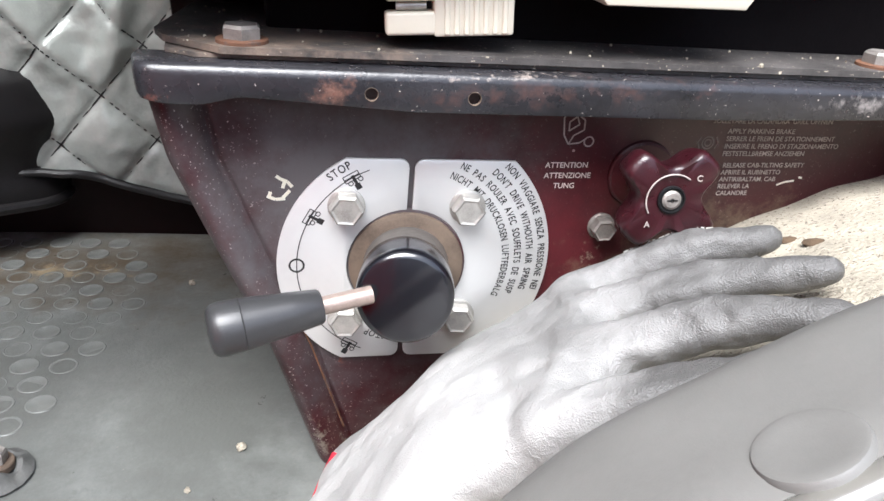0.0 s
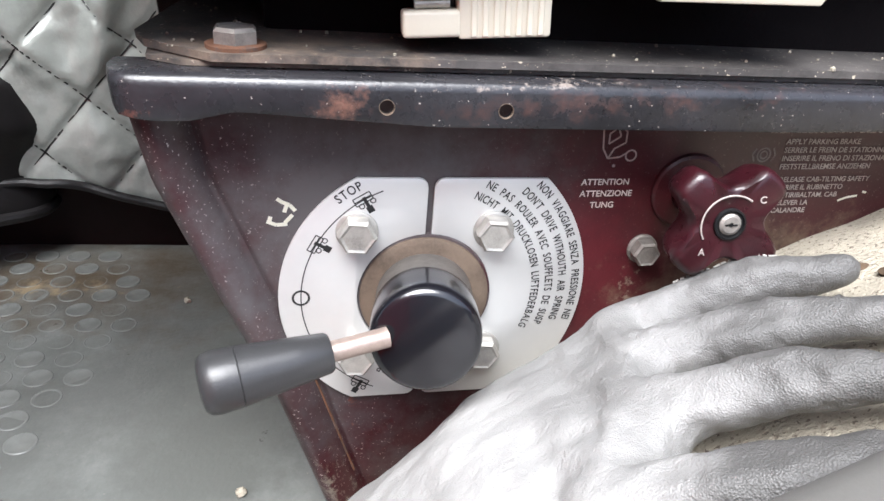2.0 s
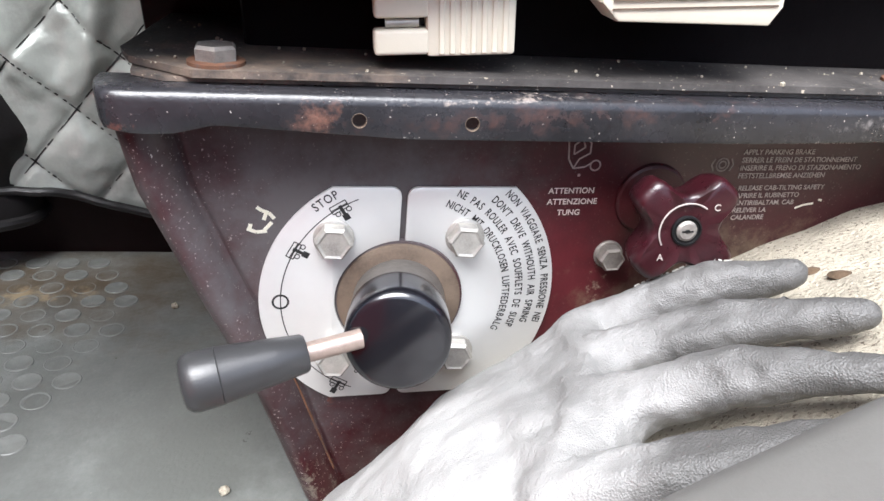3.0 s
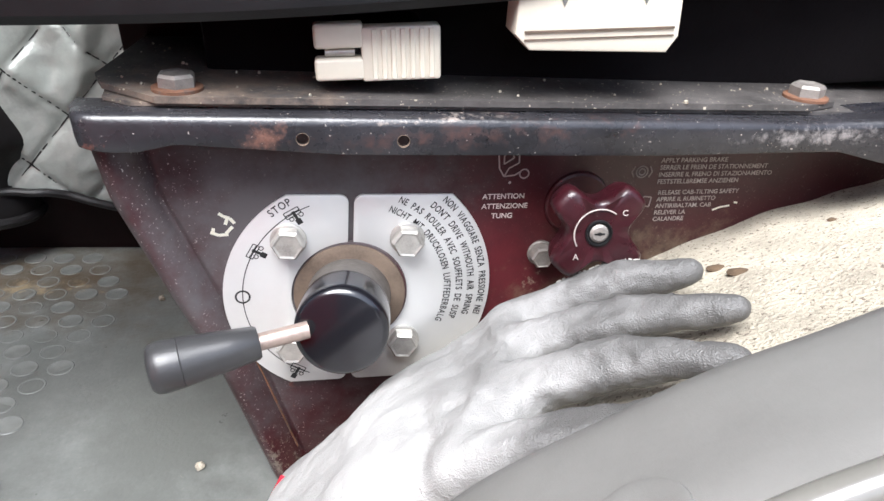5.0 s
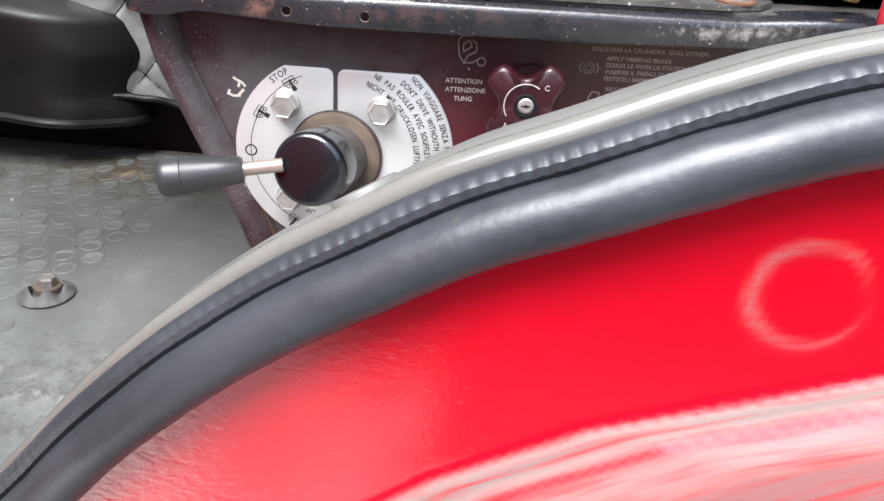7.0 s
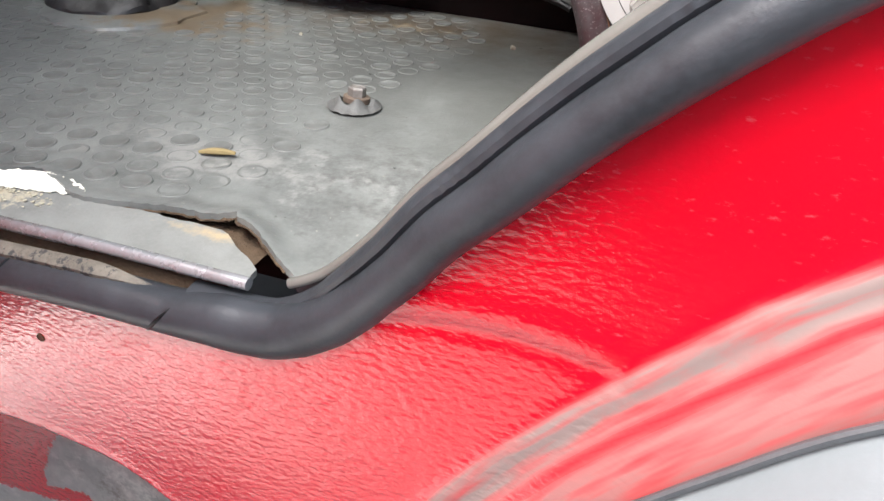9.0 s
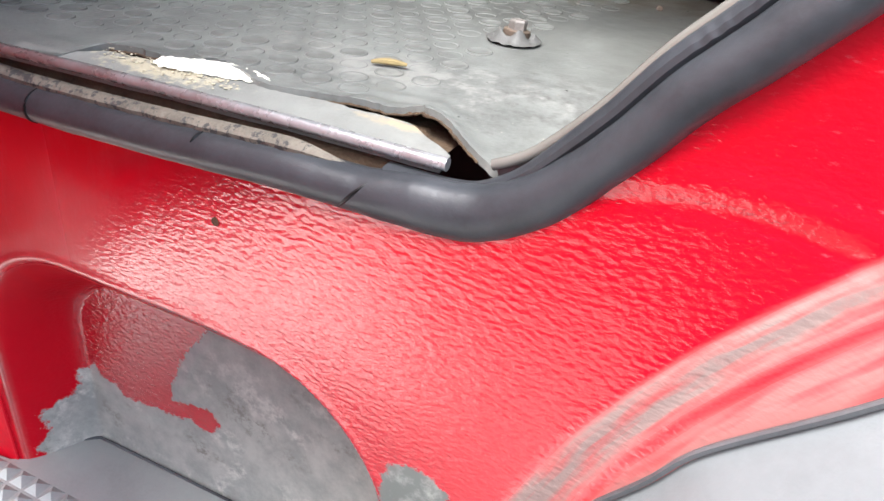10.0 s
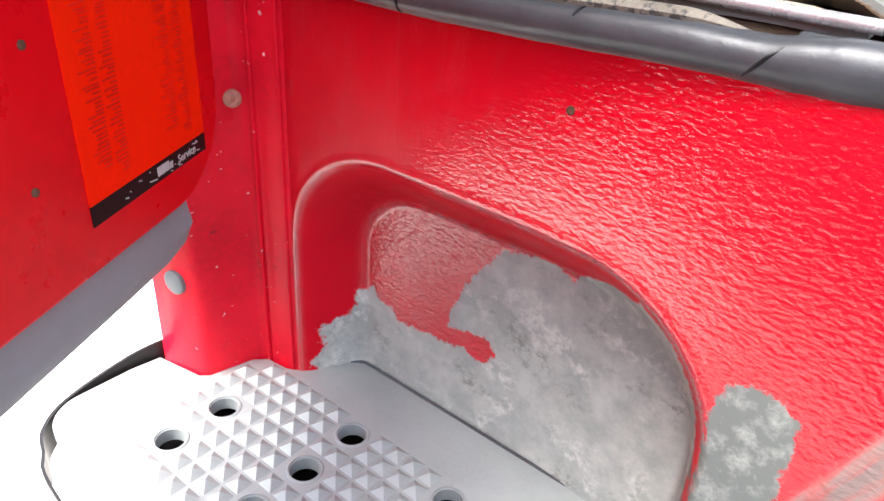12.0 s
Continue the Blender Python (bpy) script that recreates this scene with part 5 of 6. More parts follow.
# dial print
def dial_strokes(segments, label, r=0.00022):
    bm = bmesh.new()
    fn = dial_world(0.0023)
    for seg in segments:
        for p, q in zip(seg, seg[1:]):
            dx, dy = q[0] - p[0], q[1] - p[1]
            ln = math.hypot(dx, dy) or 1
            s = (-dy / ln * r, dx / ln * r)
            v = [bm.verts.new(fn(a, b, 0)) for a, b in ((p[0] - s[0], p[1] - s[1]), (p[0] + s[0], p[1] + s[1]), (q[0] + s[0], q[1] + s[1]), (q[0] - s[0], q[1] - s[1]))]
            bm.faces.new(v)
    return part("dial_mark", bm, INK, valve, label, smooth=0)


R0 = 0.0485
arc = [(R0 * math.cos(radians(a)), R0 * math.sin(radians(a))) for a in range(112, 249, 3)]
dial_strokes([arc], "thin black arc")
dial_strokes([circle(-R0, 0.0, 0.0031, 24)], "black zero ring", 0.00045)


def truck_sign(angle, down):
    c, s = R0 * math.cos(radians(angle)), R0 * math.sin(radians(angle))
    t = radians(angle - 90 if down > 0 else angle + 90)
    def tr(seg):
        return [(c + u * math.cos(t) - v * math.sin(t), s + u * math.sin(t) + v * math.cos(t)) for u, v in seg]
    segs = [[(-0.004, 0.002), (0.003, 0.002), (0.003, -0.0012), (-0.004, -0.0012), (-0.004, 0.002)], [(-0.004, 0.0004), (0.003, 0.0004)], circle(-0.0022, -0.002, 0.001, 10), circle(0.0025, -0.002, 0.001, 10)]
    dial_strokes([tr(g) for g in segs], "small truck sign")
    dial_strokes([tr([(0, 0.001), (0, -0.0032)])], "arrow shaft", 0.0007)
    dial_strokes([tr([(0, -0.0060), (0, -0.0046)]), tr([(0, -0.0054), (0, -0.0032)])], "arrow point", 0.0013)


truck_sign(121, 1)
truck_sign(151, 1)
truck_sign(240, -1)


def words_on_arc(text, radius, start, size, inward=False, stretch=1.0):
    """Letters set one by one along the dial, read clockwise; start in degrees."""
    bm = bmesh.new()
    fn = dial_world(0.0024)
    a = radians(start)
    for ch in text:
        if ch == " ":
            a -= size * 0.42 / radius
            continue
        g = lettering(ch, size, 0.00003, "CENTER")
        w = max((v.co.x for v in g.verts), default=0) - min((v.co.x for v in g.verts), default=0)
        a -= (w * 0.5 + size * 0.055) * stretch / radius
        t = a - math.pi / 2
        if inward:
            t += math.pi
        idx = {}
        for v in g.verts:
            x, y = v.co.x * stretch, v.co.y
            u = radius * math.cos(a) + x * math.cos(t) - y * math.sin(t)
            w2 = radius * math.sin(a) + x * math.sin(t) + y * math.cos(t)
            idx[v] = bm.verts.new(fn(u, w2, -v.co.z * 0.5))
        for f in g.faces:
            try:
                bm.faces.new([idx[v] for v in f.verts])
            except ValueError:
                pass
        g.free()
        a -= (w * 0.5 + size * 0.055) * stretch / radius
    return part("lettering", bm, INK, valve, "black printed words", smooth=0)


words_on_arc("NON VIAGGIARE SENZA PRESSIONE NEI", 0.0622, 49, 0.0047, stretch=0.70)
words_on_arc("DON'T DRIVE WITHOUTH AIR SPRING", 0.0565, 51.5, 0.0047, stretch=0.70)
words_on_arc("NE PAS ROULER AVEC SOUFFLETS DE SUSP", 0.0508, 66, 0.0047, stretch=0.70)
words_on_arc("NICHT MIT DRUCKLOSEN LUFTFEDERBALG", 0.0450, 68.5, 0.0047, stretch=0.70)
words_on_arc("STOP", 0.0525, 131, 0.0052, stretch=0.8)
words_on_arc("STOP", 0.0375, 259, 0.0048, stretch=0.8)


# ---- star knob ----
def star_knob():
    ob = levelled(thing("star_knob", "dark red four-lobed plastic knob", "knob"))
    c = Vector((0.3035, 0.1775, 0.1628))
    ax = Vector((-0.05, -1, 0.12)).normalized()
    s, u, a = frame_of(ax)
    bm = bmesh.new()
    rings = []
    n = 72
    for dpt, f in ((-0.018, 0.78), (-0.015, 0.90), (-0.010, 0.97), (-0.005, 1.0), (-0.002, 0.985), (-0.0004, 0.94), (0.0006, 0.86)):
        ring = []
        for k in range(n):
            t = k * 2 * math.pi / n
            off = abs((t - radians(45) + math.pi / 4) % (math.pi / 2) - math.pi / 4)
            lobe = step01(radians(45), radians(12), off)
            arm = (0.0236 ** -7 + (0.0072 / max(1e-4, math.sin(off))) ** -7) ** (-1 / 7)
            r = (0.0136 ** 6 + arm ** 6) ** (1 / 6) * f
            lift = 0.0014 * lobe if dpt > -0.006 else 0
            ring.append(bm.verts.new(c + a * (dpt + lift) + s * r * math.cos(t) + u * r * math.sin(t)))
        rings.append(ring)
    for p, q in zip(rings, rings[1:]):
        for k in range(n):
            bm.faces.new((p[k], p[(k + 1) % n], q[(k + 1) % n], q[k]))
    mid = []
    for k in range(n):
        t = k * 2 * math.pi / n
        mid.append(bm.verts.new(c + a * 0.0002 + (s * math.cos(t) + u * math.sin(t)) * 0.0068))
    for k in range(n):
        bm.faces.new((rings[-1][k], rings[-1][(k + 1) % n], mid[(k + 1) % n], mid[k]))
    bm.faces.new(mid)
    bm.faces.new(rings[0][::-1])
    part("grip", bm, STAR, ob, smooth=50)
    part("screw_well", lathe(((0.0, 0.0060), (0.0012, 0.0058), (0.0013, 0.0052), (0.0006, 0.0049), (0.0005, 0)), c, ax, 28), BLACK, ob, "dark rim of the screw hole")
    part("screw", lathe(((0.0004, 0.0040), (0.0010, 0.0040), (0.0017, 0.0030), (0.0017, 0.0009), (0.0008, 0.0008), (0.0008, 0)), c, ax, 20), ZINC_OLD, ob, "cross-head screw")
    sl = part("slot", box((-0.0022, -0.0003, -0.0002), (0.0022, 0.0003, 0.0002)), BLACK, ob, smooth=0)
    sl.matrix_basis = Matrix.Translation(c + a * 0.0017) @ Matrix((( *s, 0), (*u, 0), (*a, 0), (0, 0, 0, 1))).transposed().to_3x3().to_4x4()
    part("stem", lathe(((-0.045, 0.007), (-0.014, 0.007)), c, ax, 20), STAR, ob)
    part("backing_disc", lathe(((0.0, 0.0160), (0.0022, 0.0156), (0.003, 0.0145), (0.003, 0)), (0.3060, wall_y(0.3060), 0.1590), (0, -1, 0), 40), PANEL, ob, "dark round disc behind the knob")
    # printed turning arc with an arrow
    arcp = [c + a * 0.0014 + (s * math.cos(radians(t)) + u * math.sin(radians(t))) * 0.0108 for t in range(52, 214, 12)]
    part("turn_mark", tube(arcp, 0.00035, 6, 30), FAINT, ob, "worn white turning arrow")
    for ch, t in (("A", 224), ("C", 42)):
        o = c + a * 0.0022 + (s * math.cos(radians(t)) + u * math.sin(radians(t))) * 0.0138
        part("letter", moved(lettering(ch, 0.0036, 0.0001, "CENTER"), lambda q: o + s * q.x + u * (q.y - 0.0013) + a * q.z), FAINT, ob, "worn white letter", smooth=0)
    return ob


star_knob()


# ---- seat above the base ----
def seat():
    ob = levelled(thing("driver_seat", "black seat underside with cream plastic adjusting levers", "seat"))
    part("cushion", box((0.02, 0.235, 0.330), (0.75, 0.80, 0.52), 0.03, 4), DARK_CLOTH, ob, "black cushion")
    part("skirt", box((0.142, 0.236, 0.2045), (0.70, 0.250, 0.345), 0.004), DARK_CLOTH, ob, "black steel skirt")
    part("side_plate", box((0.09, 0.300, 0.205), (0.142, 0.312, 0.345), 0.003), MAROON, ob, "dark maroon steel plate")
    part("suspension_box", box((0.10, 0.345, 0.200), (0.66, 0.62, 0.33), 0.006), BLACK, ob)
    line = [Vector(p) for p in ((-0.06, 0.205, 0.268), (0.08, 0.190, 0.2665), (0.17, 0.186, 0.2665), (0.27, 0.190, 0.270), (0.36, 0.200, 0.276), (0.60, 0.225, 0.30))]
    part("edge_moulding", sweep(smooth_path(line, 40), [(-0.0135, 0.004), (-0.0135, -0.001), (-0.010, -0.004), (0.012, -0.004), (0.03, 0.002), (0.075, 0.05), (0.075, 0.06), (0.0, 0.06), (-0.01, 0.02)]), BLACK, ob, "black plastic seat edge")
    return ob


seat_ob = seat()


def latch():
    """A ribbed cream lever tip with a slotted end."""
    ob = part("tilt_lever", box((0.2085, 0.1985, 0.2255), (0.2395, 0.2075, 0.2465), 0.0012), CREAM, seat_ob, "ribbed cream plastic lever")
    for m in range(7):
        x = 0.2125 + m * 0.0037
        part("rib", box((x, 0.1978, 0.2262), (x + 0.0022, 0.199, 0.2458), 0.0004, 1), CREAM, ob)
    part("lower_jaw", box((0.1902, 0.1985, 0.2262), (0.2095, 0.2075, 0.2348), 0.0014, 3), CREAM, ob)
    part("upper_jaw", box((0.1905, 0.1985, 0.2386), (0.2095, 0.2075, 0.2480), 0.0014, 3), CREAM, ob)
    part("pin", lathe(((0, 0.0017), (0.0115, 0.0017)), (0.1945, 0.2025, 0.2367), (1, 0, 0), 16), ZINC, ob, "metal pin in the slot")
    part("stalk", box((0.197, 0.206, 0.230), (0.234, 0.245, 0.245), 0.002), BLACK, ob)


def paddle():
    ob = part("height_lever", prism([(0.2668, 0.2435), (0.2728, 0.2372), (0.3282, 0.2345), (0.3325, 0.2408), (0.3325, 0.275), (0.2690, 0.275)], lambda u, v, w: Vector((u, 0.190 + w, v)), 0.017, 0.0012), CREAM, seat_ob, "cream plastic lever with arrows", smooth=30)
    part("groove", box((0.2705, 0.1892, 0.2440), (0.3300, 0.1902, 0.2448)), DIRTY, ob, smooth=0)
    part("lower_groove", box((0.2705, 0.1894, 0.2412), (0.3300, 0.1902, 0.2417)), DIRTY, ob, smooth=0)
    for x in (0.2855, 0.3175):
        part("arrow", prism([(x - 0.004, 0.262), (x, 0.2535), (x + 0.004, 0.262), (x, 0.2595)], lambda u, v, w: Vector((u, 0.1894 + w, v)), 0.0006), GREY_TRIM, ob, "grey printed arrow", smooth=0)
    part("stalk", box((0.28, 0.206, 0.240), (0.32, 0.245, 0.27), 0.002), BLACK, ob)


latch()
paddle()


# ---- gloves ----
def remeshed(bm, voxel, rounds, folds, name, mats):
    """Melts overlapping blobs into one skin, smooths it and presses folds into it."""
    ob = mesh_object(name, bm, mats, 0)
    bpy.context.view_layer.update()
    r = ob.modifiers.new("skin", "REMESH")
    r.mode, r.voxel_size, r.use_smooth_shade = "VOXEL", voxel, True
    s = ob.modifiers.new("soften", "SMOOTH")
    s.factor, s.iterations = 0.5, rounds
    bpy.context.view_layer.update()
    me = bpy.data.meshes.new_from_object(ob.evaluated_get(bpy.context.evaluated_depsgraph_get()))
    ob.modifiers.clear()
    ob.data = me
    for v in me.vertices:
        v.co += v.normal * folds(v.co)
    bm = bmesh.new()
    bm.from_mesh(me)
    for k in range(2):
        bmesh.ops.smooth_vert(bm, verts=bm.verts, factor=0.5, use_axis_x=True, use_axis_y=True, use_axis_z=True)
    bm.to_mesh(me)
    bm.free()
    me.polygons.foreach_set("use_smooth", [True] * len(me.polygons))
    me.update()
    return ob


def blob(bm, p, r, q=None, r2=None):
    """A capsule from p to q."""
    p = Vector(p)
    q = Vector(q) if q is not None else p
    r2 = r if r2 is None else r2
    d = q - p
    n = d.length
    if n < 1e-6:
        bmesh.ops.create_icosphere(bm, subdivisions=2, radius=r, matrix=Matrix.Translation(p))
        return
    rows = [(-r * math.cos(a), r * math.sin(a)) for a in (0, 0.4, 0.8, 1.2)] + [(n * k / 4, r + (r2 - r) * k / 4) for k in range(5)] + [(n + r2 * math.cos(a), r2 * math.sin(a)) for a in (1.2, 0.8, 0.4, 0)]
    lathe(rows, p, d, 16, bm)


# valleys and ridges of the crumpled leather
CREASES = [((0.2378, 0.1737, 0.1147), (0.2378, 0.1416, 0.1253), (0.2412, 0.1229, 0.1345), (0.247, 0.121, 0.1392)), ((0.2565, 0.1166, 0.1451), (0.2499, 0.1151, 0.1419), (0.2421, 0.1045, 0.1406), (0.2377, 0.0947, 0.1408)),
           ((0.2512, 0.1406, 0.1353), (0.2759, 0.1418, 0.143), (0.2985, 0.1352, 0.153), (0.3144, 0.1304, 0.1593)), ((0.2612, 0.1075, 0.147), (0.2759, 0.1029, 0.1524), (0.2854, 0.0993, 0.1592)),
           ((0.2411, 0.0797, 0.1492), (0.2529, 0.0767, 0.1562), (0.2643, 0.0705, 0.162)), ((0.2204, 0.1246, 0.1221), (0.2207, 0.1022, 0.1274), (0.2174, 0.0902, 0.1282)), ((0.2471, 0.1645, 0.1242), (0.2526, 0.1453, 0.1344))]
RIDGES = [((0.2456, 0.1732, 0.119), (0.2696, 0.1758, 0.1307), (0.2954, 0.1726, 0.1429)), ((0.234, 0.098, 0.139), (0.2445, 0.112, 0.1385), (0.2540, 0.122, 0.1400), (0.2656, 0.127, 0.1440), (0.2974, 0.1313, 0.1495)),
          ((0.2538, 0.1067, 0.1398), (0.2702, 0.1016, 0.1448), (0.2874, 0.0945, 0.1526)), ((0.2028, 0.0835, 0.1094), (0.2225, 0.0787, 0.1339), (0.2372, 0.0751, 0.1457), (0.2487, 0.0716, 0.1532)),
          ((0.2158, 0.1007, 0.1252), (0.2259, 0.1122, 0.1268), (0.2333, 0.1232, 0.1281))]


def near_line(c, a, b):
    ab = b - a
    t = max(0.0, min(1.0, (c - a).dot(ab) / ab.length_squared))
    return (c - a - ab * t).length


def fold_noise(c):
    f = noise.noise(c * 40) * 0.0016 + noise.noise(c * 120 + Vector((4, 1, 2))) * 0.0007
    # sharp wrinkles across the knuckles and fingers
    reach = step01(0.222, 0.245, c.x + 0.02 * noise.noise(c * 30)) * (1 - 0.6 * step01(0.30, 0.335, c.x))
    q = Vector((c.x * 85, c.y * 38, c.z * 60)) + Vector((noise.noise(c * 70), noise.noise(c * 70 + Vector((7, 0, 0))), 0)) * 0.5
    f -= reach * (0.0010 * max(0.0, 1 - abs(noise.noise(q)) * 6) + 0.0006 * max(0.0, 1 - abs(noise.noise(c * 150 + Vector((2, 9, 4)))) * 5))
    for line in CREASES:
        pts = [Vector(p) for p in line]
        d = min(near_line(c, a, b) for a, b in zip(pts, pts[1:]))
        if d < 0.02:
            f -= 0.0022 * math.exp(-((d + 0.0012 * noise.noise(c * 120)) / 0.0042) ** 2)
    for line in RIDGES:
        pts = [Vector(p) for p in line]
        d = min(near_line(c, a, b) for a, b in zip(pts, pts[1:]))
        if d < 0.02:
            f += 0.0010 * math.exp(-((d + 0.0010 * noise.noise(c * 120)) / 0.0048) ** 2)
    return min(0.0026, max(f, -0.0026))


def work_glove():
    bm = bmesh.new()
    fingers = (((0.266, 0.180, 0.117), (0.310, 0.170, 0.141), (0.337, 0.157, 0.153), 0.0100),
               ((0.259, 0.150, 0.124), (0.304, 0.138, 0.146), (0.336, 0.118, 0.160), 0.0094),
               ((0.250, 0.120, 0.129), (0.288, 0.106, 0.150), (0.318, 0.085, 0.163), 0.0092),
               ((0.232, 0.084, 0.128), (0.255, 0.074, 0.145), (0.290, 0.064, 0.162), 0.0105))
    for a, b, c, r in fingers:
        blob(bm, a, r * 1.22, b, r * 1.12)
        blob(bm, b, r * 1.12, c, r * 0.74)
    knuckles = [Vector(f[0]) for f in fingers]
    for p, q in zip(knuckles, knuckles[1:]):
        blob(bm, p, 0.011, q, 0.011)
    for a, b, ra, rb in (((0.258, 0.176, 0.108), (0.214, 0.166, 0.082), 0.014, 0.017), ((0.255, 0.147, 0.116), (0.208, 0.140, 0.090), 0.014, 0.018),
                         ((0.248, 0.118, 0.122), (0.205, 0.118, 0.094), 0.014, 0.018), ((0.232, 0.088, 0.122), (0.205, 0.098, 0.102), 0.013, 0.016)):
        blob(bm, a, ra, b, rb)
    for a, b, ra, rb in (((0.214, 0.166, 0.082), (0.170, 0.170, 0.040), 0.016, 0.013), ((0.208, 0.140, 0.090), (0.162, 0.140, 0.040), 0.018, 0.016),
                         ((0.205, 0.118, 0.094), (0.160, 0.108, 0.046), 0.018, 0.017), ((0.205, 0.098, 0.102), (0.165, 0.080, 0.062), 0.016, 0.016)):
        blob(bm, a, ra, b, rb)
    for a, b in (((0.170, 0.170, 0.040), (0.162, 0.140, 0.040)), ((0.162, 0.140, 0.040), (0.160, 0.108, 0.046)), ((0.160, 0.108, 0.046), (0.165, 0.080, 0.062))):
        blob(bm, a, 0.014, b, 0.014)
    rows = [[Vector(p) for p in r] for r in (((0.258, 0.176, 0.108), (0.214, 0.166, 0.082), (0.170, 0.170, 0.040)), ((0.255, 0.147, 0.116), (0.208, 0.140, 0.090), (0.162, 0.140, 0.040)),
                                             ((0.248, 0.118, 0.122), (0.205, 0.118, 0.094), (0.160, 0.108, 0.046)), ((0.232, 0.088, 0.122), (0.205, 0.098, 0.102), (0.165, 0.080, 0.062)))]
    for p, q in zip(rows, rows[1:]):
        mids = [(a + b) / 2 + Vector((0, 0, 0.001)) for a, b in zip(p, q)]
        blob(bm, mids[0], 0.0135, mids[1], 0.0175)
        blob(bm, mids[1], 0.0175, mids[2], 0.0155)
    blob(bm, (0.238, 0.094, 0.124), 0.0120, (0.252, 0.107, 0.128), 0.0110)
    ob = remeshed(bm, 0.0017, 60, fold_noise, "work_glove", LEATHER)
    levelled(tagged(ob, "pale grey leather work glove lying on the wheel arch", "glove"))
    # greys the fingers with dirt and puts shade into the low near side
    soil_shade = ob.data.attributes.new("soil_shade", "FLOAT", "POINT")
    soil_shade.data.foreach_set("value", [0.03 + 0.62 * step01(0.205, 0.245, v.co.x + 0.4 * (v.co.y - 0.12) + 0.02 * noise.noise(v.co * 40)) + 0.55 * step01(0.24, 0.30, v.co.x + 0.03 * noise.noise(v.co * 25)) + 0.5 * step01(0.315, 0.345, v.co.x) + 0.7 * step01(0.085, 0.068, v.co.y - 0.25 * (v.co.x - 0.25)) for v in ob.data.vertices])
    # the stitched seam along the back of the first finger
    bpy.context.view_layer.update()
    for k in range(15):
        ends = []
        for e in (0.0, 0.62):
            u = (k + e) / 15
            ok, at, way, face = ob.closest_point_on_mesh(Vector((0.286 + 0.036 * u, 0.184 - 0.010 * u, 0.142 + 0.014 * u)))
            ends.append(at + way * 0.0003)
        part("stitch", tube([ends[0], (ends[0] + ends[1]) / 2, ends[1]], 0.00035, 5, 4), THREAD, ob, "pale seam stitch")
    rim = [(0.1620, 0.168, 0.050), (0.1570, 0.160, 0.045), (0.1510, 0.146, 0.040), (0.1470, 0.130, 0.042), (0.1440, 0.112, 0.052), (0.1460, 0.096, 0.066)]
    part("cuff_binding", tube(rim, 0.0034, 10, 40), RED_CLOTH, ob, "red cloth binding of the cuff")
    return ob


work_glove()


def second_glove():
    """The cuff of another glove, red bound, hanging at the rear end of the base."""
    bm = bmesh.new()
    blob(bm, (0.492, 0.208, 0.182), 0.016, (0.530, 0.215, 0.215), 0.024)
    blob(bm, (0.500, 0.195, 0.205), 0.014, (0.540, 0.20, 0.240), 0.022)
    ob = remeshed(bm, 0.003, 4, fold_noise, "glove_cuff", LEATHER)
    levelled(tagged(ob, "crumpled white glove with a red bound cuff", "glove"))
    rim = [(0.492, 0.192, 0.262), (0.478, 0.188, 0.236), (0.470, 0.188, 0.210), (0.474, 0.190, 0.190), (0.492, 0.184, 0.168), (0.52, 0.186, 0.162)]
    part("cuff_binding", tube(rim, 0.0042, 10, 50), RED_CLOTH, ob, "red cloth binding of the cuff")
    rim = [(0.500, 0.176, 0.250), (0.494, 0.178, 0.228), (0.500, 0.178, 0.210), (0.520, 0.176, 0.204), (0.54, 0.178, 0.212)]
    part("inner_fold", tube(rim, 0.0036, 10, 40), RED_CLOTH, ob, "red folded binding")
    return ob


second_glove()
fit = levelled(thing("brass_fitting", "yellow brass pipe fitting beside the seat base", "pipe fitting"))
part("barrel", lathe(((0, 0.0038), (0.001, 0.0047), (0.014, 0.0047), (0.0145, 0.0040), (0.020, 0.0040)), (0.458, 0.206, 0.2080), (0.25, 0.12, 1.0), 24), BRASS, fit)
part("collar", lathe(((0.0135, 0.0068), (0.0180, 0.0068)), (0.458, 0.206, 0.2080), (0.25, 0.12, 1.0), 6), BRASS, fit, smooth=0)
part("hose", tube([(0.462, 0.2085, 0.2265), (0.470, 0.216, 0.245), (0.50, 0.245, 0.262), (0.56, 0.30, 0.27)], 0.0035, 12, 20), BLACK, fit, "black hose")


# ---- quilted cover and gaiter ----
def quilt_place(u, v):
    x = -0.26 + 0.36 * u
    low = along([(-0.26, 0.075), (-0.06, 0.064), (-0.02, 0.061), (0.005, 0.052), (0.036, 0.041), (0.10, 0.025)], x)
    z = low + (0.49 - low) * v
    y = 0.450 + 0.010 * math.sin(u * 9 + v * 3)
    p, q = seam_grid(x, z)
    fp, fq = 1 - abs((p % 1) - 0.5) * 2, 1 - abs((q % 1) - 0.5) * 2
    puff = (1 - fp ** 10) * (1 - fq ** 10)
    fold = 0.011 * math.exp(-((x - 0.015 - 0.22 * (z - 0.16)) / 0.011) ** 2) * step01(0.105, 0.15, z) + 0.009 * math.exp(-((x + 0.030 + 0.75 * (z - 0.15)) / 0.013) ** 2) * step01(0.11, 0.15, z)
    tent = 0.006 * math.exp(-((x - 0.006) / 0.018) ** 2 - ((z - 0.085) / 0.026) ** 2)
    y -= 0.0040 * puff + fold + tent + 0.0035 * noise.noise((x * 26 + z * 20, z * 12, 1)) + 0.0012 * noise.noise((x * 110, z * 110, 4))
    return (x, y, z)


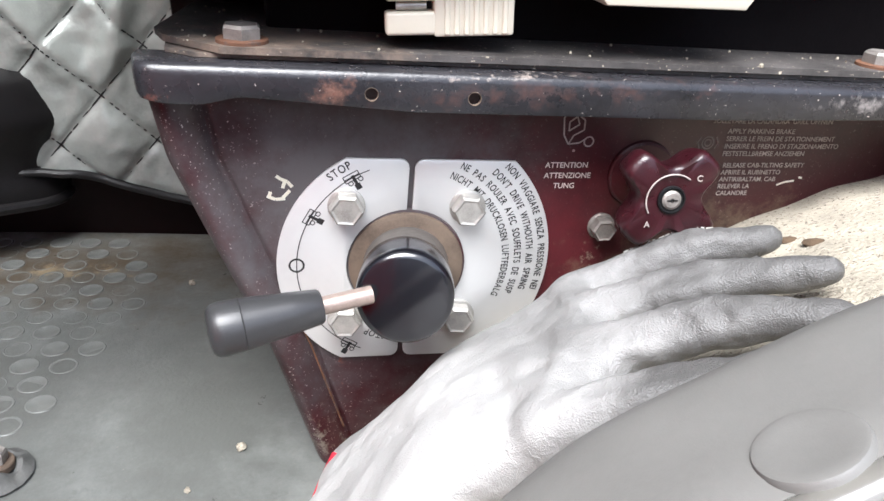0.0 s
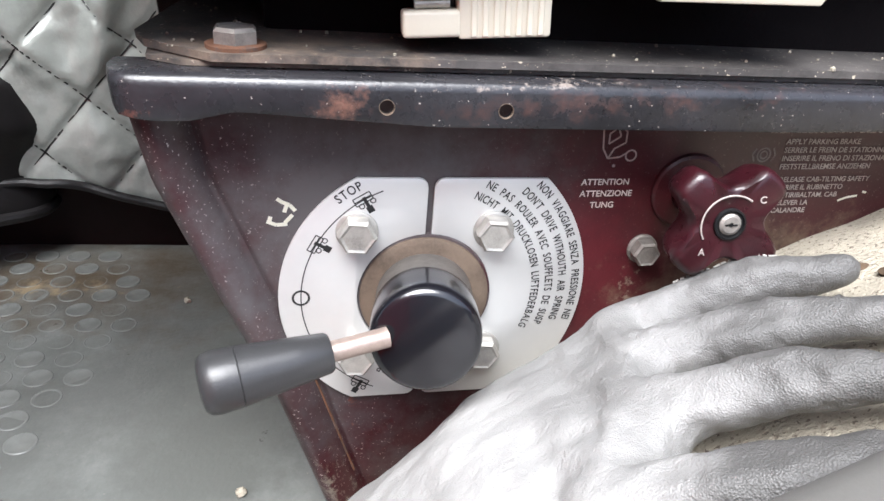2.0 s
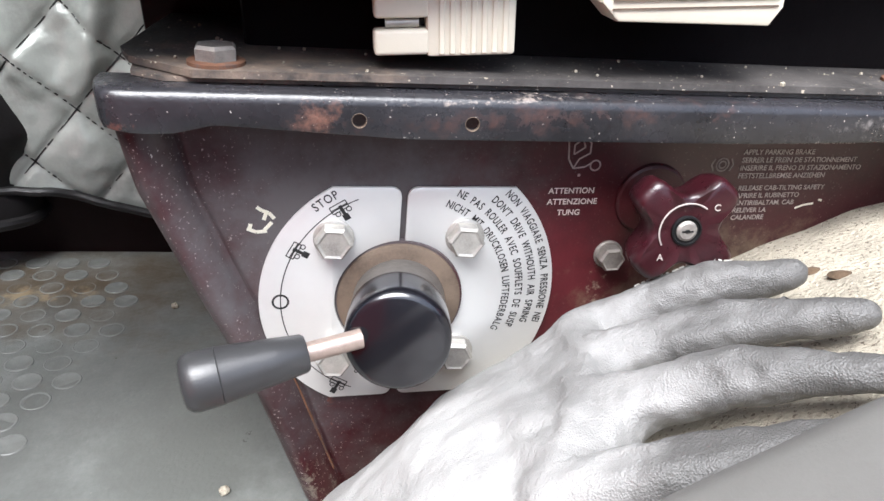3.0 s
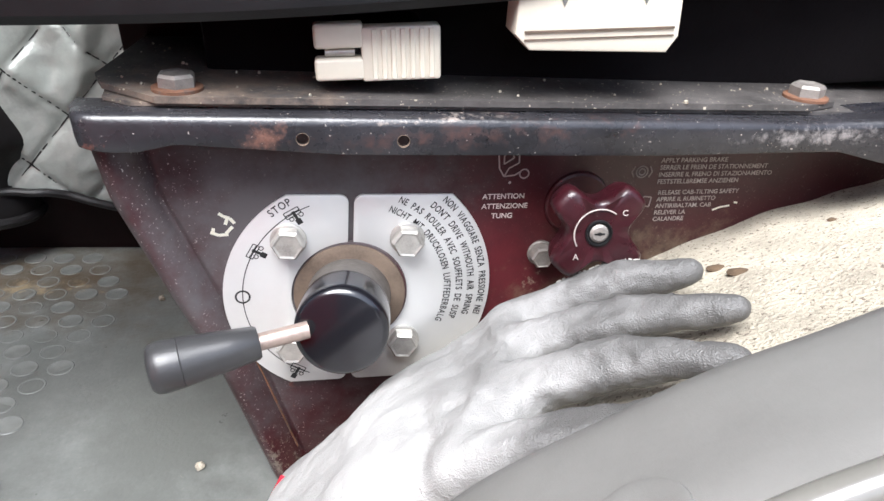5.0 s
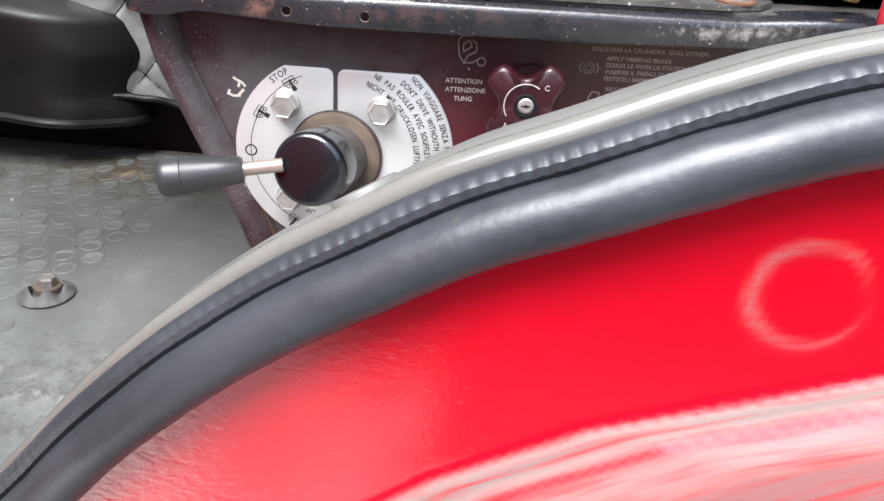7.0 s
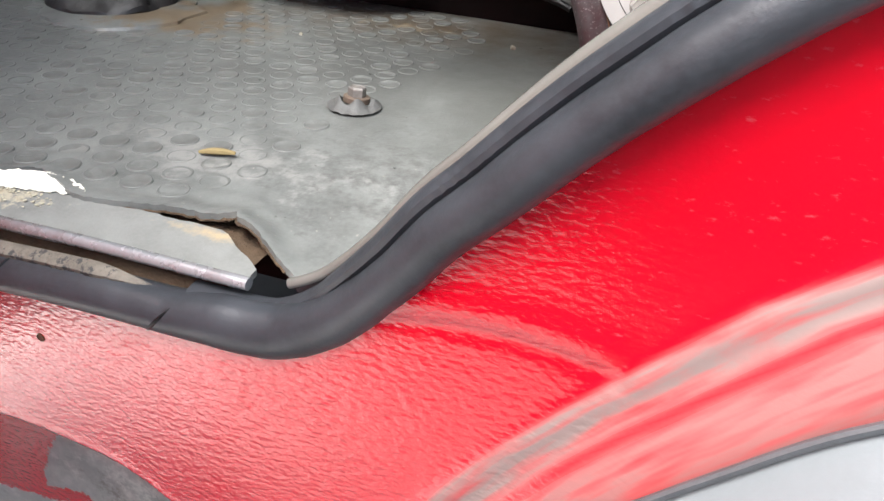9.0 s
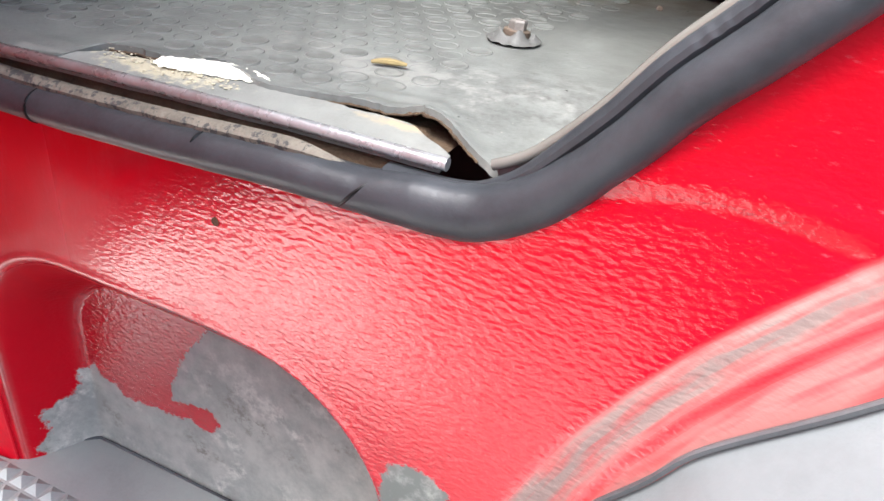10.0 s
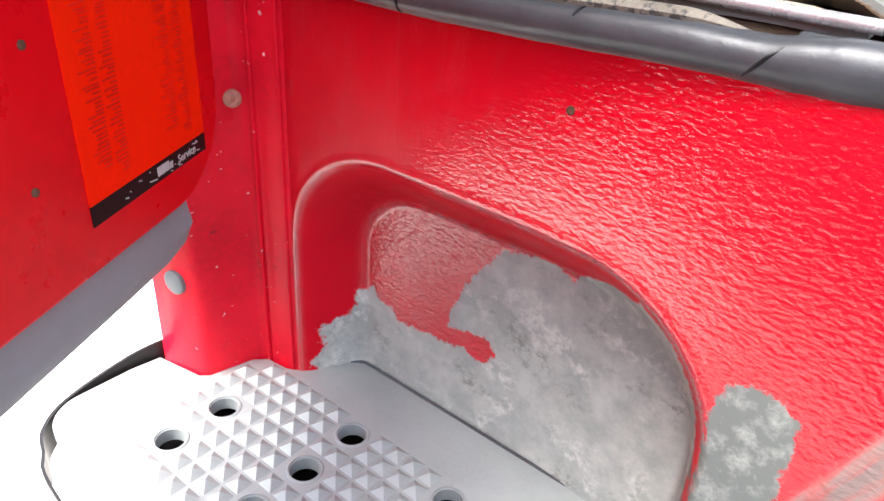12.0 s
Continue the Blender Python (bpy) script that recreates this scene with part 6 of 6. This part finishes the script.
def seam_grid(x, z):
    """The two families of slanting seams, one whole number apart."""
    return (x * 1.02 + (z - 0.116) * 0.98) / 0.066 + 0.5, (x * 1.06 - (z - 0.116) * 0.90) / 0.066 + 0.5


quilt = thing("quilted_cover", "silver-grey quilted engine tunnel cover with black hem", "cover")
part("quilting", sheet(150, 150, quilt_place, 0.006, (0, 1, 0)), QUILT, quilt, smooth=70)
part("hem", tube([(lambda p: (p[0], p[1] - 0.004, p[2] - 0.001))(quilt_place(k / 30, 0.0)) for k in range(31)], 0.0032, 10, 90), GAITER, quilt, "black leather hem")


def on_quilt(x, z):
    low = along([(-0.26, 0.075), (-0.06, 0.064), (-0.02, 0.061), (0.005, 0.052), (0.036, 0.041), (0.10, 0.025)], x)
    if not -0.25 < x < 0.095 or not low + 0.004 < z < 0.46:
        return None
    c = quilt_place((x + 0.26) / 0.36, (z - low) / (0.49 - low))
    return (c[0], c[1] - 0.0007, c[2])


for family in (0, 1):
    for whole in range(-6, 8):
        run = []
        for k in range(120):
            z = 0.02 + 0.45 * k / 119
            e = whole * 0.066
            x = (e - (z - 0.116) * 0.98) / 1.02 if family == 0 else (e + (z - 0.116) * 0.90) / 1.06
            c = on_quilt(x, z)
            if c:
                run.append(c)
        if len(run) > 3:
            part("seam", tube(run[::2] if len(run) > 8 else run, 0.0006, 5, len(run)), GAITER, quilt, "dark stitched seam")


def gaiter():
    ob = thing("gaiter", "black leather gaiter with a stitched hem", "gaiter")

    def place(u, v):
        a = math.pi * (0.02 + 0.96 * u)
        lean = along([(0, -0.036), (0.22, -0.040), (0.55, -0.027), (0.75, -0.029), (0.9, -0.036), (1, -0.048)], v) + 0.0025 * math.sin(v * 14)
        r = 0.098 + 0.003 * math.sin(u * 22) * (1 - v) - 0.040 * step01(0.80, 1.0, v)
        return (lean - 0.103 + r * -math.cos(a) * 1.05, 0.468 - r * math.sin(a) * 0.75, 0.042 + 0.114 * v + 0.006 * math.sin(u * 5))
    part("skin", sheet(80, 30, place, 0.004, (0, 1, 0)), GAITER, ob, smooth=60)
    part("hem", tube([place(k / 16, 0.02) for k in range(17)], 0.0042, 10, 80), GAITER, ob)
    return ob


gaiter()


# ---- step ----
def step():
    ob = thing("step_plate", "cast aluminium cab step with pyramid grip and drain holes", "step")
    z = STEP_Z
    outline = []
    for k in range(9):
        a = radians(180 + k * 9)
        outline.append((-0.328 + 0.030 * math.cos(a), -0.132 + 0.030 * math.sin(a)))
    outline += [(-0.30, -0.1685), (-0.262, -0.177), (-0.20, -0.186), (-0.12, -0.193), (0.0, -0.198), (0.25, -0.2)]
    outline += [(0.28, 0.0425), (-0.215, 0.0425), (-0.232, 0.0405), (-0.243, 0.034), (-0.252, 0.020), (-0.260, 0.001), (-0.272, -0.006), (-0.292, -0.0085), (-0.3005, -0.018), (-0.3080, -0.052), (-0.314, -0.058), (-0.355, -0.066), (-0.358, -0.09)]
    plate = part("plate", prism(outline[::-1], lambda u, v, w: Vector((u, v, z - w)), 0.010, 0.0012), STEP_AL, ob, smooth=30)
    pitch = 0.01478
    x0, y0 = -0.2697, -0.0672
    holes = [(x0, y0), (x0, y0 - 3 * pitch), (x0 + 6 * pitch, y0 + 3 * pitch), (x0 + 6 * pitch, y0), (x0 + 6 * pitch, y0 - 3 * pitch),
             (x0 + 12 * pitch, y0 + 3 * pitch), (x0 + 12 * pitch, y0), (x0 + 12 * pitch, y0 - 3 * pitch), (x0 + 18 * pitch, y0 + 3 * pitch), (x0 + 18 * pitch, y0), (x0 + 24 * pitch, y0)]
    for hx, hy in holes:
        cut(plate, lathe(((-0.03, 0.0102), (0.02, 0.0102)), (hx, hy, z), (0, 0, 1), 28))
    plate.data.polygons.foreach_set("use_smooth", [True] * len(plate.data.polygons))
    plate.data.set_sharp_from_angle(angle=radians(30))
    for hx, hy in holes:
        part("hole_collar", lathe(((-0.0002, 0.0130), (0.0008, 0.0124), (0.0012, 0.0112), (-0.004, 0.0101)), (hx, hy, z), (0, 0, 1), 28, caps=False), STEP_AL, ob)
    proto = None
    count = 0
    for i in range(-2, 26):
        for j in range(-5, 5):
            x, y = x0 + (i + 0.5) * pitch, y0 + (j + 0.5) * pitch
            if any(math.hypot(x - hx, y - hy) < 0.0150 for hx, hy in holes) or count >= 280:
                continue
            if y > -0.012 or y < -0.150 or (x < -0.282 and y > -0.024) or x < -0.292:
                continue
            if proto is None:
                b = bmesh.new()
                h = pitch * 0.5
                low = [b.verts.new((a * h, c * h, -0.0008)) for a, c in ((-1, -1), (1, -1), (1, 1), (-1, 1))]
                top = [b.verts.new((a * 0.0007, c * 0.0007, 0.0042)) for a, c in ((-1, -1), (1, -1), (1, 1), (-1, 1))]
                for k in range(4):
                    b.faces.new((low[k], low[(k + 1) % 4], top[(k + 1) % 4], top[k]))
                b.faces.new(top)
                proto = mesh_object("pyramid", b, STEP_AL, 0)
                o = proto
            else:
                o = new("pyramid", proto.data)
            o.parent = ob
            o.location = (x, y, z)
            count += 1
    # black tube drawn in the joint, standing in for a shaded gap
    part("back_joint", tube([(-0.258, 0.004, z + 0.0004), (-0.243, 0.0335, z + 0.0004), (-0.232, 0.0398, z + 0.0004), (-0.215, 0.0415, z + 0.0004), (0.0, 0.0415, z + 0.0004), (0.28, 0.0415, z + 0.0004)], 0.0012, 6, 40), RUBBER, ob, "black line laid in for the shaded gap along the back edge")
    # plate added under the holes, standing in for the shade inside
    part("dark_backing", box((-0.33, -0.15, z - 0.040), (0.24, 0.03, z - 0.034)), MAROON, ob, "dark red plate added below, so that the holes look shaded", smooth=0)
    return ob


step()
lip = thing("step_edging", "black rubber edging round the step corner", "edging")
line = smooth_path([(-0.352, -0.045, -0.312), (-0.3605, -0.085, -0.318), (-0.3595, -0.135, -0.327), (-0.347, -0.160, -0.330), (-0.326, -0.172, -0.332), (-0.26, -0.186, -0.334), (0.1, -0.206, -0.335)], 90)
bm = bmesh.new()
rings = [[bm.verts.new(p + Vector((0, 0, a)) + Vector((b, b, 0))) for a, b in ((0.003, 0), (0.003, -0.0018), (-0.022, -0.0018), (-0.022, 0))] for p in line]
for p, q in zip(rings, rings[1:]):
    for k in range(4):
        bm.faces.new((p[k], p[(k + 1) % 4], q[(k + 1) % 4], q[k]))
part("strip", bm, BLACK, lip)


# ---- mudguard ----
guard = thing("mudguard", "grey plastic front wheel mudguard with a dark rubber edge", "mudguard")
lipline = smooth_path([(x, wall_depth(x, z) - 0.009, z - 0.004) for x, z in LIP], 120)
part("rubber_edge", sweep(lipline, [(-0.0008, -0.0012), (0.0010, -0.0014), (0.0014, 0.0), (0.0006, 0.002), (-0.0012, 0.002)]), EDGE, guard, "dark rubber edge strip")


def guard_place(u, v):
    k = min(len(lipline) - 1, int(u * (len(lipline) - 1)))
    p = lipline[k]
    q = lipline[min(k + 1, len(lipline) - 1)]
    o = lipline[max(k - 1, 0)]
    d = (q - o).normalized()
    nrm = Vector((-d.z, 0, d.x))
    out = 0.075 * v
    return p - nrm * (0.0022 + 0.030 * v ** 2 + 0.030 * v) + Vector((0, 0.001 - out, 0))


part("shell", sheet(110, 24, guard_place, 0.004, (0.5, 0, -0.8)), GUARD, guard, smooth=60)


# ---- open door ----
def door():
    ob = thing("cab_door", "open red cab door with an orange sticker", "door")
    o = Vector((-0.2440, -0.0760, -0.1003))
    d = Vector((0.453, -0.8915, 0)).normalized()
    nrm = Vector((0.8915, 0.453, 0)).normalized()

    def world_at(s, z, w):
        return o + d * s + Vector((0, 0, z)) - nrm * w
    r = 0.05
    out = [(-0.020, 0.75), (-0.020, 0.018)]
    for k in range(9):
        a = radians(180 + k * 90 / 8)
        out.append((-0.020 + r + r * math.cos(a), -0.033 + r + r * math.sin(a)))
    out += [(0.60, -0.030), (0.60, 0.75)]
    part("skin", prism(out, world_at, 0.035, 0.003), DOOR_RED, ob, "red painted inner face", smooth=30)
    # unseen plate added behind the door; keeps bright ground out of the paint's reflections
    part("added_skin", prism([(-0.135, -0.100), (-0.022, -0.100), (0.0, -0.028), (0.60, -0.028), (0.60, 0.75), (-0.135, 0.75)], lambda a, b, c: world_at(a, b, 0.100 + c), 0.006), DOOR_RED, ob, "red plate added as the unseen outer skin, blocks ground reflections", smooth=0)
    strip = [Vector(world_at(s, z, 0.018)) for s, z in ((0.018, -0.036), (0.05, -0.040), (0.2, -0.040), (0.58, -0.038))]
    bm = bmesh.new()
    rings = [[bm.verts.new(p + Vector((0, 0, a)) + nrm * b) for a, b in ((0.008, 0.012), (-0.012, 0.016), (-0.026, 0.010), (-0.030, 0.0), (-0.026, -0.012), (0.008, -0.014))] for p in smooth_path(strip, 30)]
    for p, q in zip(rings, rings[1:]):
        for k in range(6):
            bm.faces.new((p[k], p[(k + 1) % 6], q[(k + 1) % 6], q[k]))
    bm.faces.new(rings[0][::-1])
    bm.faces.new(rings[-1])
    part("bottom_seal", bm, FENDER, ob, "grey rubber bottom seal")
    for s, z in ((0.128, 0.020), (0.118, 0.075)):
        part("screw", lathe(((-0.001, 0.0020), (0.0008, 0.0019), (0.0012, 0.0012), (0.0012, 0)), world_at(s, z, 0), nrm, 12), RUST, ob, "small rusty screw")
    st = part("sticker", prism([(0.0, 0.0), (0.100, 0.0), (0.100, 0.135), (0.0, 0.135)], lambda a, b, c: world_at(a, b, -0.0005 + c), 0.0006), ORANGE, ob, "orange safety sticker, its print illegible", smooth=0)
    part("footer", prism([(0.0, -0.0100), (0.100, -0.0100), (0.100, 0.0), (0.0, 0.0)], lambda a, b, c: world_at(a, b, -0.0006 + c), 0.0006), BLACK, st, "black footer band", smooth=0)
    rnd = random.Random(7)
    # lines of print that cannot be read, as bars
    for col, (s0, s1, mat) in enumerate(((0.012, 0.022, ORANGE_INK), (0.024, 0.036, ORANGE_INK), (0.068, 0.078, ORANGE_INK), (0.080, 0.092, ORANGE_INK))):
        z = 0.007 + 0.006 * (col % 2)
        while z < 0.092:
            ln = rnd.uniform(0.35, 1.0) * (s1 - s0)
            bar = part("print_bar", box((0, 0, 0), (1, 1, 1)), mat, st, smooth=0)
            for v in bar.data.vertices:
                a, b, c = v.co
                v.co = world_at(s0 + a * ln, z + b * 0.0007, -0.0006 - 0.0002 * c)
            z += rnd.uniform(0.0014, 0.0024)
    for s, w in ((0.034, 0.0028), (0.0375, 0.0030), (0.0410, 0.0030), (0.0446, 0.0035)):
        bar = part("print_bar", box((0, 0, 0), (1, 1, 1)), SILVER_INK, st, smooth=0)
        for v in bar.data.vertices:
            a, b, c = v.co
            v.co = world_at(s + a * w, -0.0070 + b * (0.0048 if w > 0.0028 else 0.0034), -0.0007 - 0.0003 * c)
    part("lettering", moved(lettering("Service", 0.0062, 0.0001), lambda c: world_at(0.0290 - c.x, -0.0072 + c.y, -0.0009 - c.z)), SILVER_INK, st, "silver printed word", smooth=0)
    for k in range(16):
        a, b = rnd.uniform(0.002, 0.096), rnd.uniform(-0.0095, -0.002)
        bar = part("wear_mark", box((0, 0, 0), (1, 1, 1)), SILVER_INK, st, smooth=0)
        for v in bar.data.vertices:
            v.co = world_at(a + v.co.x * (0.001 + 0.0035 * ((k * 7) % 5) / 5), b + v.co.y * 0.0006 + v.co.x * 0.0006, -0.0007 - 0.0002 * v.co.z)
    bar = part("rule", box((0, 0, 0), (1, 1, 1)), ORANGE_INK, st, smooth=0)
    for v in bar.data.vertices:
        a, b, c = v.co
        v.co = world_at(0.002 + a * 0.106, 0.098 + b * 0.0008, -0.0006 - 0.0002 * c)
    return ob


door()
